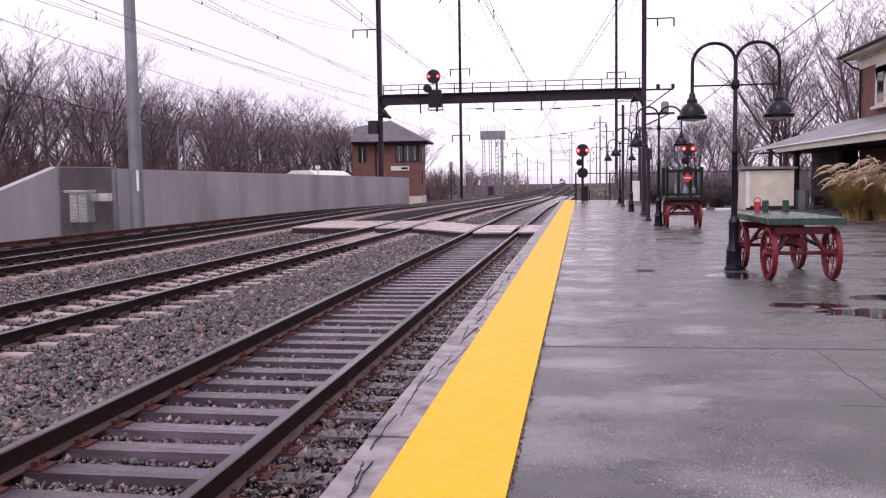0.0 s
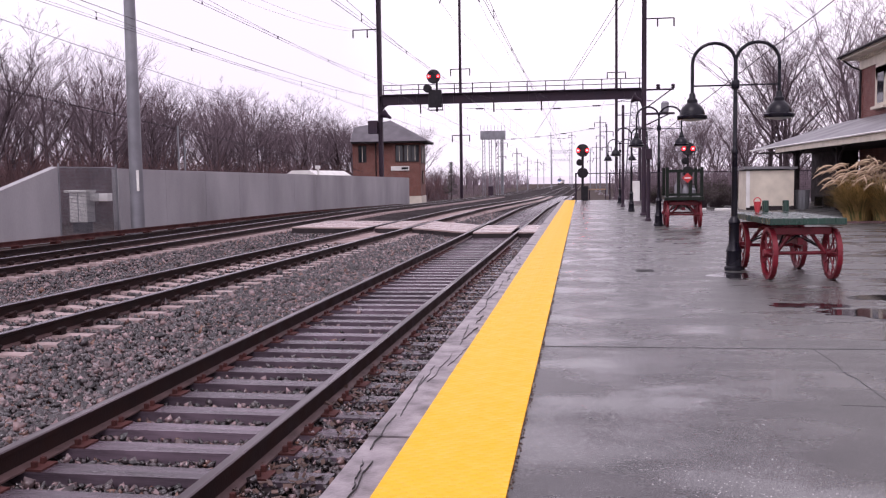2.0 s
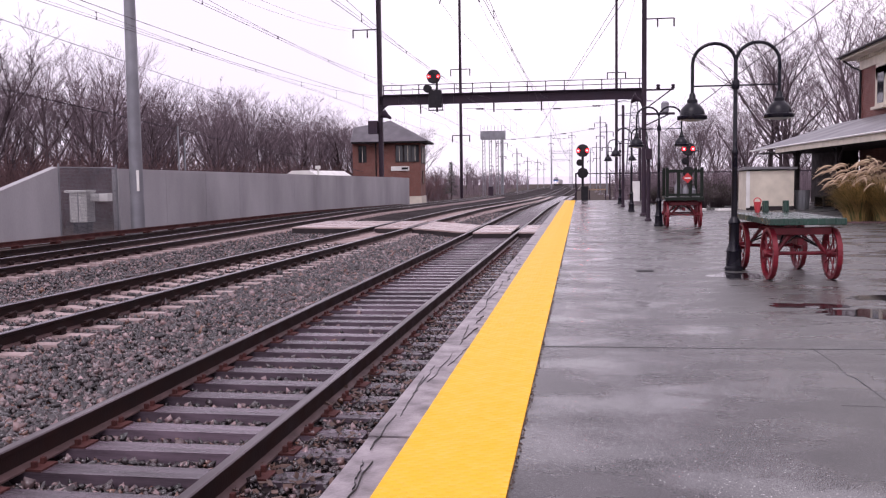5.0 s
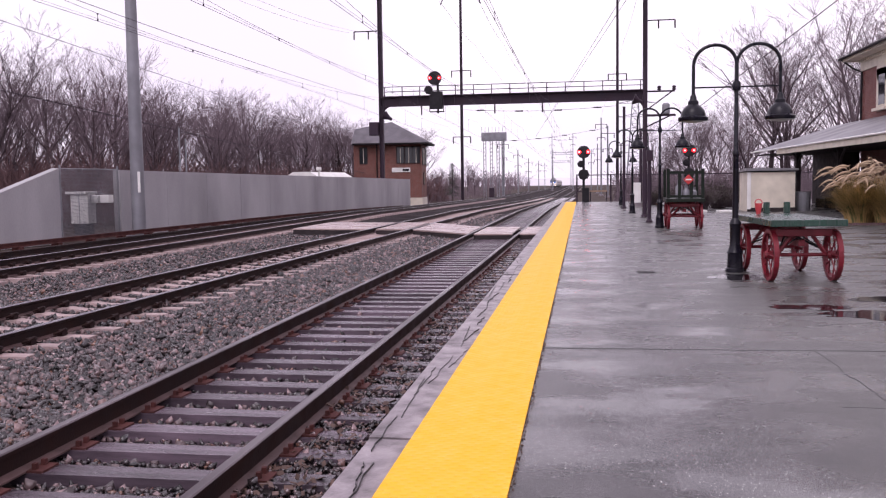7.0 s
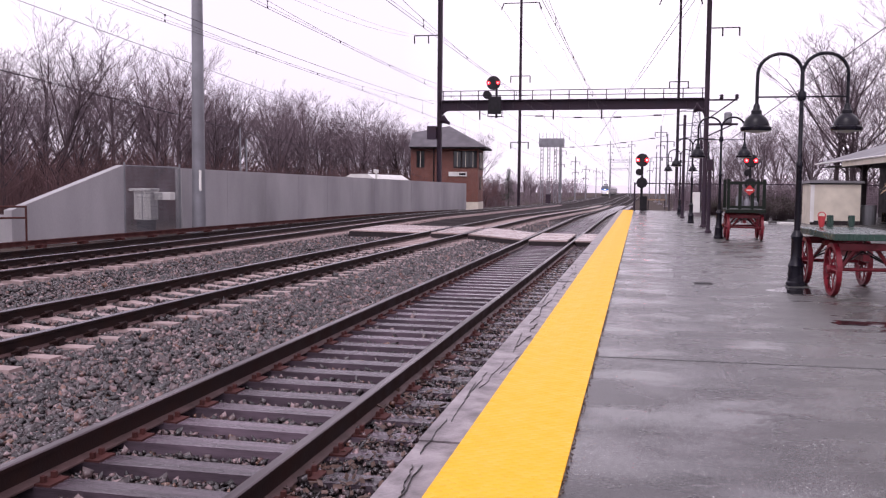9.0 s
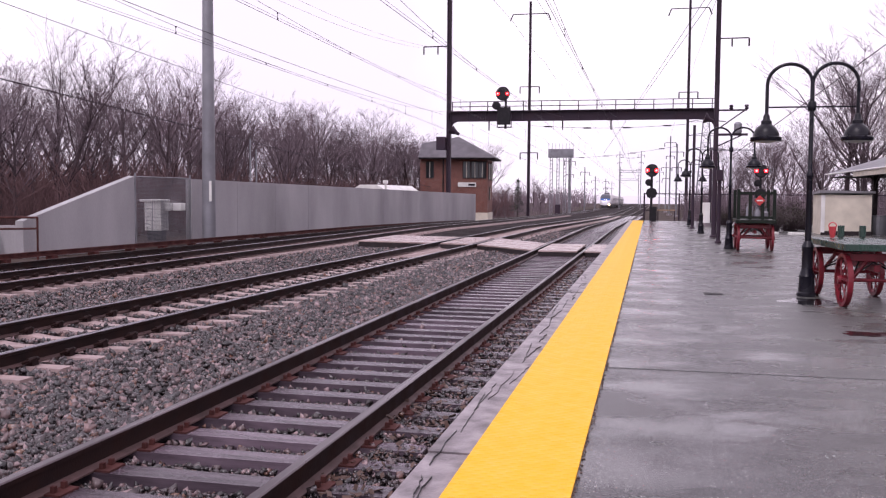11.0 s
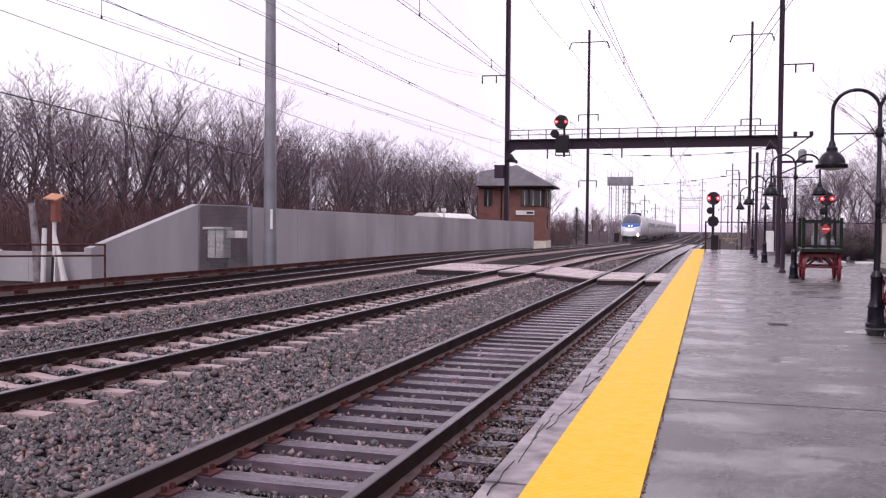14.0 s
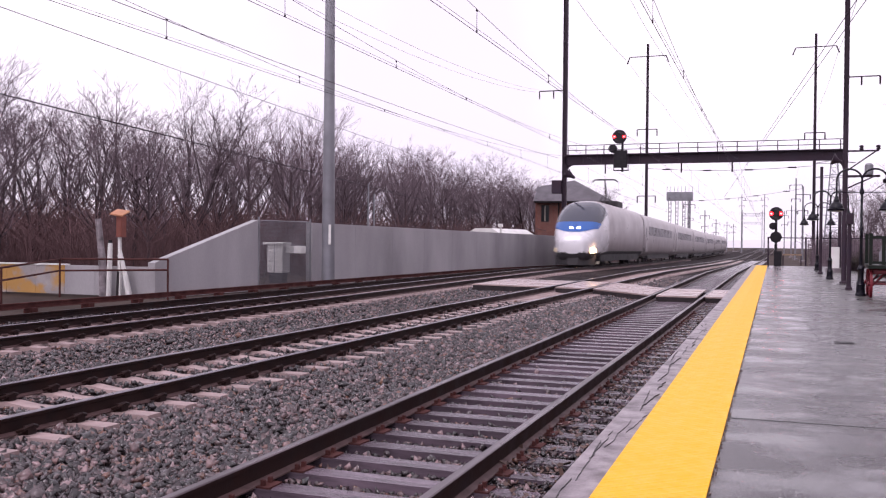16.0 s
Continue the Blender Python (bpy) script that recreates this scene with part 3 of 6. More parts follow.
# ---- plank crossing between the rails ----
def crossing():
    c = thing("plank_crossing", "wet pinkish plank crossing laid across the tracks", "crossing")
    near = lambda x: 28.05 if x > -3.4 else (28.05 + (x + 3.4) * -1.17 if x > -5.85 else 30.95 + (x + 5.85) * -0.2)
    for x0, x1 in ((-1.21, -1.90), (-2.12, -3.30), (-3.52, -5.70), (-5.98, -7.10), (-7.38, -10.3)):
        for k in range(5):
            vs = []
            for z in (-0.25, -0.208 - 0.003 * (k % 2)):
                for x, e in ((x0, 0.0), (x1, 0.0), (x1, 1.0), (x0, 1.0)):
                    deep = 4.2 if x > -3.6 else 4.9
                    vs.append((x, near(x) + deep * (k + e * 0.985) / 5, z))
            part("plank", Geo().add(vs, [(3, 2, 1, 0), (4, 5, 6, 7), (0, 1, 5, 4), (1, 2, 6, 5), (2, 3, 7, 6), (3, 0, 4, 7)]), WOOD_DECK, c)
    # near-black front beam; its darkness paints the shadow gap below the planks
    for x0, x1 in ((-1.21, -1.90), (-2.12, -3.30), (-3.52, -5.70), (-5.98, -7.10), (-7.38, -10.3)):
        vs = [(x, near(x) + e, z) for z in (-0.60, -0.252) for x, e in ((x0, -0.01), (x1, -0.01), (x1, 0.2), (x0, 0.2))]
        part("edge_beam", Geo().add(vs, [(3, 2, 1, 0), (4, 5, 6, 7), (0, 1, 5, 4), (1, 2, 6, 5), (2, 3, 7, 6), (3, 0, 4, 7)]), SHADE, c)
    for y in (28.5, 31.8):
        part("bearer", Geo().box((-2.3, y, -0.40), (1.9, 0.2, 0.22)), TIE_WOOD, c)
    for y in (32.0, 34.6):
        part("bearer", Geo().box((-7.9, y, -0.40), (4.2, 0.2, 0.22)), TIE_WOOD, c)
    part("bearer", Geo().box((-4.5, 32.2, -0.42), (1.6, 0.2, 0.26)), TIE_WOOD, c)


# ---- concrete retaining wall beyond the tracks ----
WALL_A, WALL_B = Vector((-18.55, 30.6, 0)), Vector((-14.45, 77.0, 0))


def wall_at(s, out=0.0, z=0.0):
    """A point along the wall, s metres from its near corner; out: towards the tracks."""
    d = (WALL_B - WALL_A).normalized()
    return WALL_A + d * s + Vector((d.y, -d.x, 0)) * out + Vector((0, 0, z))


def retaining_wall():
    p = thing("wall_west", "grey concrete wall along the far track, stained", "wall", kind="structure")
    L = (WALL_B - WALL_A).length
    tops = lambda s: 2.08 - 0.0105 * s
    n = 12
    for k in range(n):
        s0, s1 = 3.75 + k * (L - 3.75) / n, 3.75 + (k + 1) * (L - 3.75) / n - 0.015
        vs = []
        for s, z in ((s0, -0.62 + fall(30.6 + s0)), (s1, -0.62 + fall(30.6 + s1)), (s1, tops(s1)), (s0, tops(s0))):
            vs += [wall_at(s, 0, z), wall_at(s, -0.3, z)]
        g = Geo().add(vs, [(0, 2, 4, 6), (1, 7, 5, 3), (0, 1, 3, 2), (2, 3, 5, 4), (4, 5, 7, 6), (6, 7, 1, 0)])
        part("wall_panel", g, CONCRETE, p)
    # the end falls away in a slope towards the near side
    d0, d1 = -0.02, -5.6
    vs = []
    for s, z in ((d0, -0.62), (d1, -0.62), (d1, 0.55), (d0, 2.08)):
        vs += [wall_at(s, 0, z), wall_at(s, -0.3, z)]
    part("sloped_end", Geo().add(vs, [(0, 2, 4, 6), (1, 7, 5, 3), (0, 1, 3, 2), (2, 3, 5, 4), (4, 5, 7, 6), (6, 7, 1, 0)]), CONCRETE, p)
    f = thing("mesh_fence", "grey wire mesh fence filling a gap in the concrete wall", "fence")
    for s in (0.05, 3.62):
        part("post", Geo().tube([wall_at(s, -0.02, -0.62), wall_at(s, -0.02, 2.2)], 0.04, 8), GALV_AND_HAZE, f)
    for z in (-0.45, 2.06):
        part("rail", Geo().tube([wall_at(0.05, -0.02, z), wall_at(3.62, -0.02, z)], 0.025, 6), GALV_AND_HAZE, f)
    g = Geo()
    for k in range(70):
        g.tube([wall_at(0.05 + k * 0.051, -0.02, -0.45), wall_at(0.05 + k * 0.051, -0.02, 2.06)], 0.0075, 3, False)
    for k in range(50):
        g.tube([wall_at(0.05, -0.02, -0.45 + k * 0.051), wall_at(3.62, -0.02, -0.45 + k * 0.051)], 0.0075, 3, False)
    tagged(part("wire_mesh", g, GALV_AND_HAZE, f), kind="stuff")


lay_track(1, True, 62, "siding track on wet timber ties beside the platform")
lay_track(2, False, 62, "main track on pale concrete ties in grey ballast")
lay_track(3, False, 62, "far main track on concrete ties below a concrete wall")
platform()
crossing()
retaining_wall()
for x0, x1, wd, nm in ((-15.25, -13.6, RAIL_SIDE, "dark spare rail lying beside the far track"), (-18.0, -14.15, RUST, "rusty spare rail lying at the foot of the concrete wall")):
    g = Geo().sweep([(u, z * 0.9) for u, z in RAIL_PROF], [(x0 + (x1 - x0) * i / 10, 12 + i * 6.0, -0.26 + fall(12 + i * 6.0)) for i in range(11)])
    g.box((x0, 12, -0.52), (0.3, 0.2, 0.24))
    for i in range(0, 31):
        y = 12.5 + i * 1.9
        g.box((x0 + (x1 - x0) * (y - 12) / 60, y, -0.52 + fall(y)), (0.28, 0.2, 0.24))
    tagged(part("spare_rail", g, wd), nm, "rail")


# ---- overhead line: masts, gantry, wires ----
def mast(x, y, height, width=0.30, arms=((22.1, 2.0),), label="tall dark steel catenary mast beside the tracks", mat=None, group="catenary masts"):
    z0 = -0.62 + fall(y)
    t = thing("catenary_mast", label, "mast", pose(x, y, z0), group)
    g = Geo()
    top = height - z0
    w0, w1 = width / 2, width * 0.36
    for s in (-1, 1):
        g.add([(s * w0, -w0, 0), (s * w0, w0, 0), (s * w1, w1, top), (s * w1, -w1, top), (s * (w0 - 0.03), -w0, 0), (s * (w0 - 0.03), w0, 0), (s * (w1 - 0.03), w1, top), (s * (w1 - 0.03), -w1, top)],
              [(0, 1, 2, 3), (7, 6, 5, 4), (0, 3, 7, 4), (1, 5, 6, 2), (3, 2, 6, 7), (0, 4, 5, 1)])
    g.add([(-w0, -0.02, 0), (w0, -0.02, 0), (w1, -0.02, top), (-w1, -0.02, top), (-w0, 0.02, 0), (w0, 0.02, 0), (w1, 0.02, top), (-w1, 0.02, top)],
          [(0, 1, 2, 3), (7, 6, 5, 4), (0, 3, 7, 4), (1, 5, 6, 2), (3, 2, 6, 7), (0, 4, 5, 1)])
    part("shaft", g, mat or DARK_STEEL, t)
    part("footing", Geo().lathe([(0.45, -0.1), (0.45, 0.25), (0.38, 0.3)], 12), KERB, t)
    for za, reach in arms:
        a = Geo()
        a.box((0, 0, za - z0), (2 * reach, 0.09, 0.09))
        for s in (-1, 1):
            a.tube([(s * reach, 0, za - z0), (s * (reach + (0.3 if reach > 1.5 else 0.0)), 0, za - z0 - 0.75 * min(1, reach))], 0.07, 6)
        part("cross_arm", a, DARK_STEEL, t)
    return t


GY = 72.0


def signal_head(parent, x, y, z, r):
    """Round black target with two red lamps lit side by side, hooded, on a bracket over the second head and the case."""
    turn = Matrix.Rotation(radians(90), 3, "X")
    disc = part("target", Geo().lathe([(r, -0.03), (r, 0.05), (r * 0.93, 0.09)], 28, (x, y, z), turn), SIGNAL_BLACK, parent, "round black signal target")
    for s in (-1, 1):
        lens = part("lens", Geo().lathe([(0.115, 0.09), (0.115, 0.15), (0.055, 0.2)], 16, (x + s * r * 0.68, y, z), turn), RED_RIM, disc, "lit red signal lamp")
        lens.data.materials.append(RED_GLOW)
        for q in lens.data.polygons:
            q.material_index = int(len(q.vertices) > 4 and q.center.y < y - 0.15)
        hood = Geo()
        for k in range(8):
            a0, a1 = radians(10 + 160 * k / 8), radians(10 + 160 * (k + 1) / 8)
            c0, s0, c1, s1 = math.cos(a0) * 0.17, math.sin(a0) * 0.17, math.cos(a1) * 0.17, math.sin(a1) * 0.17
            cx = x + s * r * 0.68
            hood.add([(cx + c0, y - 0.09, z + s0), (cx + c1, y - 0.09, z + s1), (cx + c1, y - 0.30, z + s1), (cx + c0, y - 0.30, z + s0)], [(0, 1, 2, 3)])
        part("hood", hood, SIGNAL_BLACK, disc)
    for dx, dz in ((0, r * 0.66), (0, -r * 0.66), (0, 0), (r * 0.45, r * 0.45), (-r * 0.45, -r * 0.45)):
        part("dark_lens", Geo().lathe([(0.07, 0.09), (0.07, 0.115)], 12, (x + dx, y, z + dz), turn), GLASS_DARK, disc)


def gantry():
    t = thing("signal_gantry", "dark steel signal gantry spanning the tracks with a railed walkway", "gantry", pose(0, GY, 0))
    xl, xr, zb, zt = -15.75, 4.78, 7.36, 8.05
    for x in (xl, xr):
        z0 = -0.62 + fall(GY)
        g = Geo()
        for s in (-1, 1):
            g.box((x + s * 0.155, 0, 12 + z0 / 2), (0.03, 0.34, 24 - z0))
        g.box((x, 0, 12 + z0 / 2), (0.28, 0.03, 24 - z0))
        part("column", g, DARK_STEEL, t)
    g = Geo().box(((xl + xr) / 2, 0, (zb + zt) / 2), (xr - xl, 0.03, zt - zb))
    for z in (zb, zt):
        g.box(((xl + xr) / 2, 0, z), (xr - xl, 0.34, 0.05))
    for i in range(1, 14):
        g.box((xl + (xr - xl) * i / 14, -0.05, (zb + zt) / 2), (0.06, 0.12, zt - zb - 0.06))
    part("girder", g, DARK_STEEL, t)
    for x, s in ((xl, 1), (xr, -1)):
        k = Geo()
        pts = [(x + s * 0.16, zb)] + [(x + s * (0.16 + 0.75 * (1 - math.cos(a))), zb - 0.75 * (1 - math.sin(a))) for a in [radians(90 * j / 8) for j in range(9)]]
        vs = [(p[0], yy, p[1]) for yy in (-0.03, 0.03) for p in pts]
        n = len(pts)
        k.add(vs, [tuple(range(n)), tuple(range(2 * n - 1, n - 1, -1))] + [(j, (j + 1) % n, n + (j + 1) % n, n + j) for j in range(n)])
        part("knee", k, DARK_STEEL, t)
    walk_deck = Geo().box(((xl + xr) / 2, 0.1, zt + 0.06), (xr - xl - 0.4, 0.9, 0.05))
    part("walkway", walk_deck, DARK_STEEL, t)
    for z in (0.42, 0.80):
        part("handrail", Geo().tube([(xl + 0.3, -0.33, zt + z), (xr - 0.2, -0.33, zt + z)], 0.03, 6), DARK_STEEL, t)
    for i in range(15):
        part("rail_post", Geo().box((xl + 0.35 + (xr - xl - 0.7) * i / 14, -0.33, zt + 0.42), (0.07, 0.05, 0.8)), DARK_STEEL, t)
    for x, z, reach in ((xl, 13.3, -2.1), (xr, 13.3, 2.2)):
        a = Geo().box((x + reach / 2, 0, z), (abs(reach), 0.08, 0.08))
        for u in (0.45, 1.0):
            a.tube([(x + reach * u, 0, z), (x + reach * u, 0, z - 0.62)], 0.06, 6)
        part("bracket_arm", a, DARK_STEEL, t)
    for x in (xl, xr):
        a = Geo().box((x, 0, 22.2), (4.2, 0.1, 0.1))
        for s in (-1, 1):
            a.tube([(x + s * 2.1, 0, 22.2), (x + s * 2.4, 0, 21.4)], 0.07, 6)
        part("cross_arm", a, DARK_STEEL, t)
    a = Geo().box((xr + 1.1, 0, 7.98), (2.2, 0.1, 0.12)).tube([(xr + 0.15, 0, 6.6), (xr + 2.0, 0, 7.95)], 0.05, 6)
    for u in (1.05, 2.15):
        a.lathe([(0.1, 0), (0.17, 0.08), (0.1, 0.16), (0.17, 0.24), (0.1, 0.34)], 10, (xr + u, 0, 8.04))
    part("side_arm", a, DARK_STEEL, t)
    # hanging insulators below the girder
    for x in (-12.5, -6.7, -3.0):
        part("hanger", Geo().tube([(x, 0, zb), (x, 0, zb - 0.75)], 0.06, 6), DARK_STEEL, t)
    x = -11.33
    part("signal_post", Geo().box((x + 0.22, -0.45, 8.0), (0.16, 0.16, 2.6)), SIGNAL_BLACK, t)
    signal_head(t, x, -0.62, 9.41, 0.545)
    part("lower_head", Geo().lathe([(0.32, -0.2), (0.32, 0.22), (0.24, 0.26)], 18, (x - 0.5, -0.55, 8.5), Matrix.Rotation(radians(90), 3, "X")), SIGNAL_BLACK, t)
    part("relay_case", Geo().box((x + 0.1, -0.55, 7.7), (1.0, 0.4, 1.35)), SIGNAL_BLACK, t, bevel=0.03)
    cage = Geo()
    for dx in (-0.55, 0.55):
        cage.box((x + 0.15 + dx, -0.7, 7.35), (0.06, 0.06, 1.1))
    for z in (6.82, 7.9):
        cage.box((x + 0.15, -0.7, z), (1.16, 0.06, 0.06))
    cage.box((x + 0.15, -0.45, 6.82), (1.1, 0.6, 0.04))
    part("service_cage", cage, DARK_STEEL, t)
    horn = Geo().lathe([(0.1, 0), (0.16, 0.3), (0.36, 0.7), (0.4, 0.74)], 16, (xl + 0.9, -0.3, 6.3), Matrix.Rotation(radians(-60), 3, "Y"))
    part("loudhailer", horn, DARK_STEEL, t)
    part("control_box", Geo().box((xl - 0.55, -0.25, 5.6), (0.75, 0.5, 1.05)), DARK_STEEL, t, bevel=0.03)


gantry()
mast(-13.58, 105, 23.5, 0.34, ((22.1, 2.0), (13.9, 1.1), (6.4, 1.0)))
mast(3.95, 105, 23.5, 0.34, ((22.1, 2.0), (13.0, 1.0)))
# distant masts and portal beams use pale grey so colour stands in for haze
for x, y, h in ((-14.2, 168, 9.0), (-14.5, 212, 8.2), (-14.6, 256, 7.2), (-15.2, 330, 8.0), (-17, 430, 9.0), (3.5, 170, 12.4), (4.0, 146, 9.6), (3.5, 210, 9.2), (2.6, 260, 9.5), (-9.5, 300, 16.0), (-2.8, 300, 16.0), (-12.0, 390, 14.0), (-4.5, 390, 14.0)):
    mast(x, y, h, 0.30, ((h - 1.2, 1.0), (h - 3.6, 0.7)), "distant catenary mast, pale grey in place of haze", GALV_AND_HAZE)
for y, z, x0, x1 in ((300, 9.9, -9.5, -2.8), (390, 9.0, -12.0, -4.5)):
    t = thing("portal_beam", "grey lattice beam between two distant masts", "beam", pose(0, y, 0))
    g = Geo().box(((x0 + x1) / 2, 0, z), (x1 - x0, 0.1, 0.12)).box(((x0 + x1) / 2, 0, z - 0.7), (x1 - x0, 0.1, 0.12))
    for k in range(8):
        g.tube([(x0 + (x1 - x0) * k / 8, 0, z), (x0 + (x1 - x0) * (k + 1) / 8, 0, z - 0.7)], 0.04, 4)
    part("beam", g, GALV_AND_HAZE, t)
# the big grey pole that stands before the wall
p = thing("steel_pole", "tall tapered grey steel pole standing before the concrete wall", "pole", pose(-17.05, 33.5, -0.6))
part("shaft", Geo().lathe([(0.27, 0), (0.255, 2.5), (0.205, 10), (0.16, 19)], 16), GALV_AND_HAZE, p, smooth=True)
part("tag", Geo().box((0.2, -0.27, 2.15), (0.1, 0.03, 0.8)), WHITE, p, "narrow white marker plate")


def wire(pts, r=0.014, label="thin dark overhead wire over the tracks"):
    tagged(part("overhead_wire", Geo().tube(pts, r, 5, False), DARK_STEEL), label, "wire", "overhead wires")


SPANS = [-60, 6, 72, 105, 165, 262, 420]


def strung(x_of, z, r=0.014):
    wire([(x_of(y), y, z + fall(y)) for y in range(-60, 420, 8)], r)


def catenary(x_of, zc, step, gap=1.58):
    """A contact wire hung by droppers from a messenger that dips towards it in each span."""
    strung(x_of, zc, 0.008)
    strung(lambda y: x_of(y) + 0.03, zc + 0.07, 0.005)
    pts, g = [], Geo()
    for a, b in zip(SPANS, SPANS[1:]):
        high = lambda y: zc + fall(y) + gap - 0.00138 * min((y - a) * (b - y), 1089)
        pts += [(x_of(y), y, high(y)) for y in [a + (b - a) * k / 16 for k in range(16)]]
        n = int((b - a) / step)
        for k in range(1, n if a < 165 else 0):
            y = a + (b - a) * k / n
            g.tube([(x_of(y), y, zc + fall(y)), (x_of(y), y, high(y))], 0.008, 4)
            g.box((x_of(y), y, high(y) - 0.02), (0.03, 0.06, 0.05))
            g.box((x_of(y), y, zc + fall(y) + 0.03), (0.03, 0.05, 0.07))
    wire(pts, 0.007)
    tagged(part("dropper_wires", g, DARK_STEEL), "short droppers between contact and messenger wires", "wire", kind="stuff")


catenary(lambda y: -2.58, 6.25, 7.3)
catenary(lambda y: -6.66, 6.31, 7.3)
catenary(lambda y: -11.8, 7.05, 7.3)
catenary(lambda y: -15.4, 6.72, 7.3)
wire([(-16.25, y, 7.46 + 0.00035 * (y - 36) ** 2) for y in range(-20, 76, 4)], 0.011, "taut dark feeder wire along the far track")
wire([(-18.0, y, 7.05 - 0.043 * (y - 17.5)) for y in range(-20, 90, 5)], 0.010, "thin dark wire sloping down beside the far track")
wire([(-20.5, y, 6.35 - 0.048 * y) for y in range(-10, 92, 5)], 0.022, "sagging black cable before the wood")
for x in (-17.2, -18.2):
    wire([(x, y, 10.95 + 0.0016 * (y - 34) ** 2) for y in range(-4, 76, 4)], 0.007, "thin power wire hung from the gantry's bracket arm")
for x0, x1 in ((4.5, -1.65), (5.05, -1.3)):
    wire([(x0 + (x1 - x0) * (y - 60) / 79, y, 15.95) for y in range(30, 330, 12)], 0.025, "high power wire above the platform side")
for x in (-15.6, -11.35, 6.1):
    wire([(x, y, 21.4 - 1.4 * math.sin(math.pi * ((y - 72) % 33) / 33) * 0.3) for y in range(72, 300, 6)], 0.018, "high power wire on the mast arms")
# slack service cable from the gantry to the station
CABLE = [(4.8, 72, 4.05), (5.7, 70, 4.42), (7.0, 58, 5.64), (9.73, 38, 8.14), (11.9, 22, 10.2)]
wire(CABLE, 0.022, "slack black service cable above the platform")
# cross-span wires with insulators far down the line
for p0, p1 in (((-14.2, 168, 8.4), (4.0, 146, 9.3)), ((-9.5, 300, 14.2), (-2.8, 300, 14.2)), ((-13.58, 105, 9.5), (3.95, 105, 9.5))):
    p0, p1 = Vector(p0), Vector(p1)
    g = Geo().tube([p0.lerp(p1, k / 8) - Vector((0, 0, 0.35 * math.sin(math.pi * k / 8))) for k in range(9)], 0.022, 5)
    for k in (1, 3, 5, 7):
        q = p0.lerp(p1, k / 8) - Vector((0, 0, 0.35 * math.sin(math.pi * k / 8)))
        g.lathe([(0.05, -0.45), (0.10, -0.3), (0.06, -0.2), (0.10, 0.0), (0.06, 0.1), (0.10, 0.3), (0.05, 0.45)], 8, q, Matrix.Rotation(radians(90), 3, "Y"))
    tagged(part("cross_span_wire", g, DARK_STEEL), "cross-span wire with insulators strung between two masts", "wire")


def lattice_tower():
    t = thing("switching_tower", "grey steel lattice structure with a caged platform on four legs", "lattice tower", pose(0.55, 165, fall(165) - 0.6))
    for x in (-17.8, -16.6, -15.4, -14.5):
        g = Geo()
        for dx in (-0.22, 0.22):
            g.box((x + dx, 0, 5.4), (0.11, 0.11, 10.8))
        for k in range(15):
            g.tube([(x - 0.22, 0, 0.4 + k * 0.7), (x + 0.22, 0, 0.75 + k * 0.7)], 0.05, 4)
            g.box((x, 0, 0.4 + k * 0.7), (0.44, 0.05, 0.05))
        part("leg", g, GALV_AND_HAZE, t)
    g = Geo().box((-16.1, 0, 10.9), (4.4, 1.6, 1.5))
    part("equipment_deck", g, GALV_AND_HAZE, t)
    for k in range(8):
        part("spike", Geo().tube([(-18.3 + k * 0.62, 0, 11.5), (-18.3 + k * 0.62, 0, 12.7)], 0.04, 5), GALV_AND_HAZE, t)
    part("cabinet", Geo().box((-16.5, -0.8, 0.9), (0.9, 0.6, 1.7)), DARK_STEEL, t)


lattice_tower()


def pylon(x, y, height):
    """A tapering four-legged lattice pylon with three pairs of arms."""
    z0 = fall(y) - 0.6
    t = thing("pylon", "tall grey lattice power pylon in the mist", "pylon", pose(x, y, z0))
    n = 12
    half = lambda k: 1.6 * (1 - k / n) + 0.45 * k / n
    for sx in (-1, 1):
        for sy in (-1, 1):
            part("leg", Geo().tube([(sx * half(0), sy * half(0), 0), (sx * half(n), sy * half(n), height)], 0.07, 5), GALV_AND_HAZE, t)
    for side in range(4):
        m = Matrix.Rotation(radians(90 * side), 3, "Z")
        g = Geo()
        for k in range(n):
            za, zb = height * k / n, height * (k + 1) / n
            for s in (-1, 1):
                g.tube([m @ Vector((s * half(k), -half(k), za)), m @ Vector((-s * half(k + 1), -half(k + 1), zb))], 0.035, 4)
            g.tube([m @ Vector((-half(k), -half(k), za)), m @ Vector((half(k), -half(k), za))], 0.03, 4)
        part("lacing", g, GALV_AND_HAZE, t)
    for z in (0.68, 0.82, 0.96):
        part("arm", Geo().tube([(-3.2, 0, height * z), (0, 0, height * z + 0.5), (3.2, 0, height * z)], 0.06, 5).tube([(-3.2, 0, height * z), (3.2, 0, height * z)], 0.05, 5), GALV_AND_HAZE, t)


pylon(9.0, 160, 16.5)


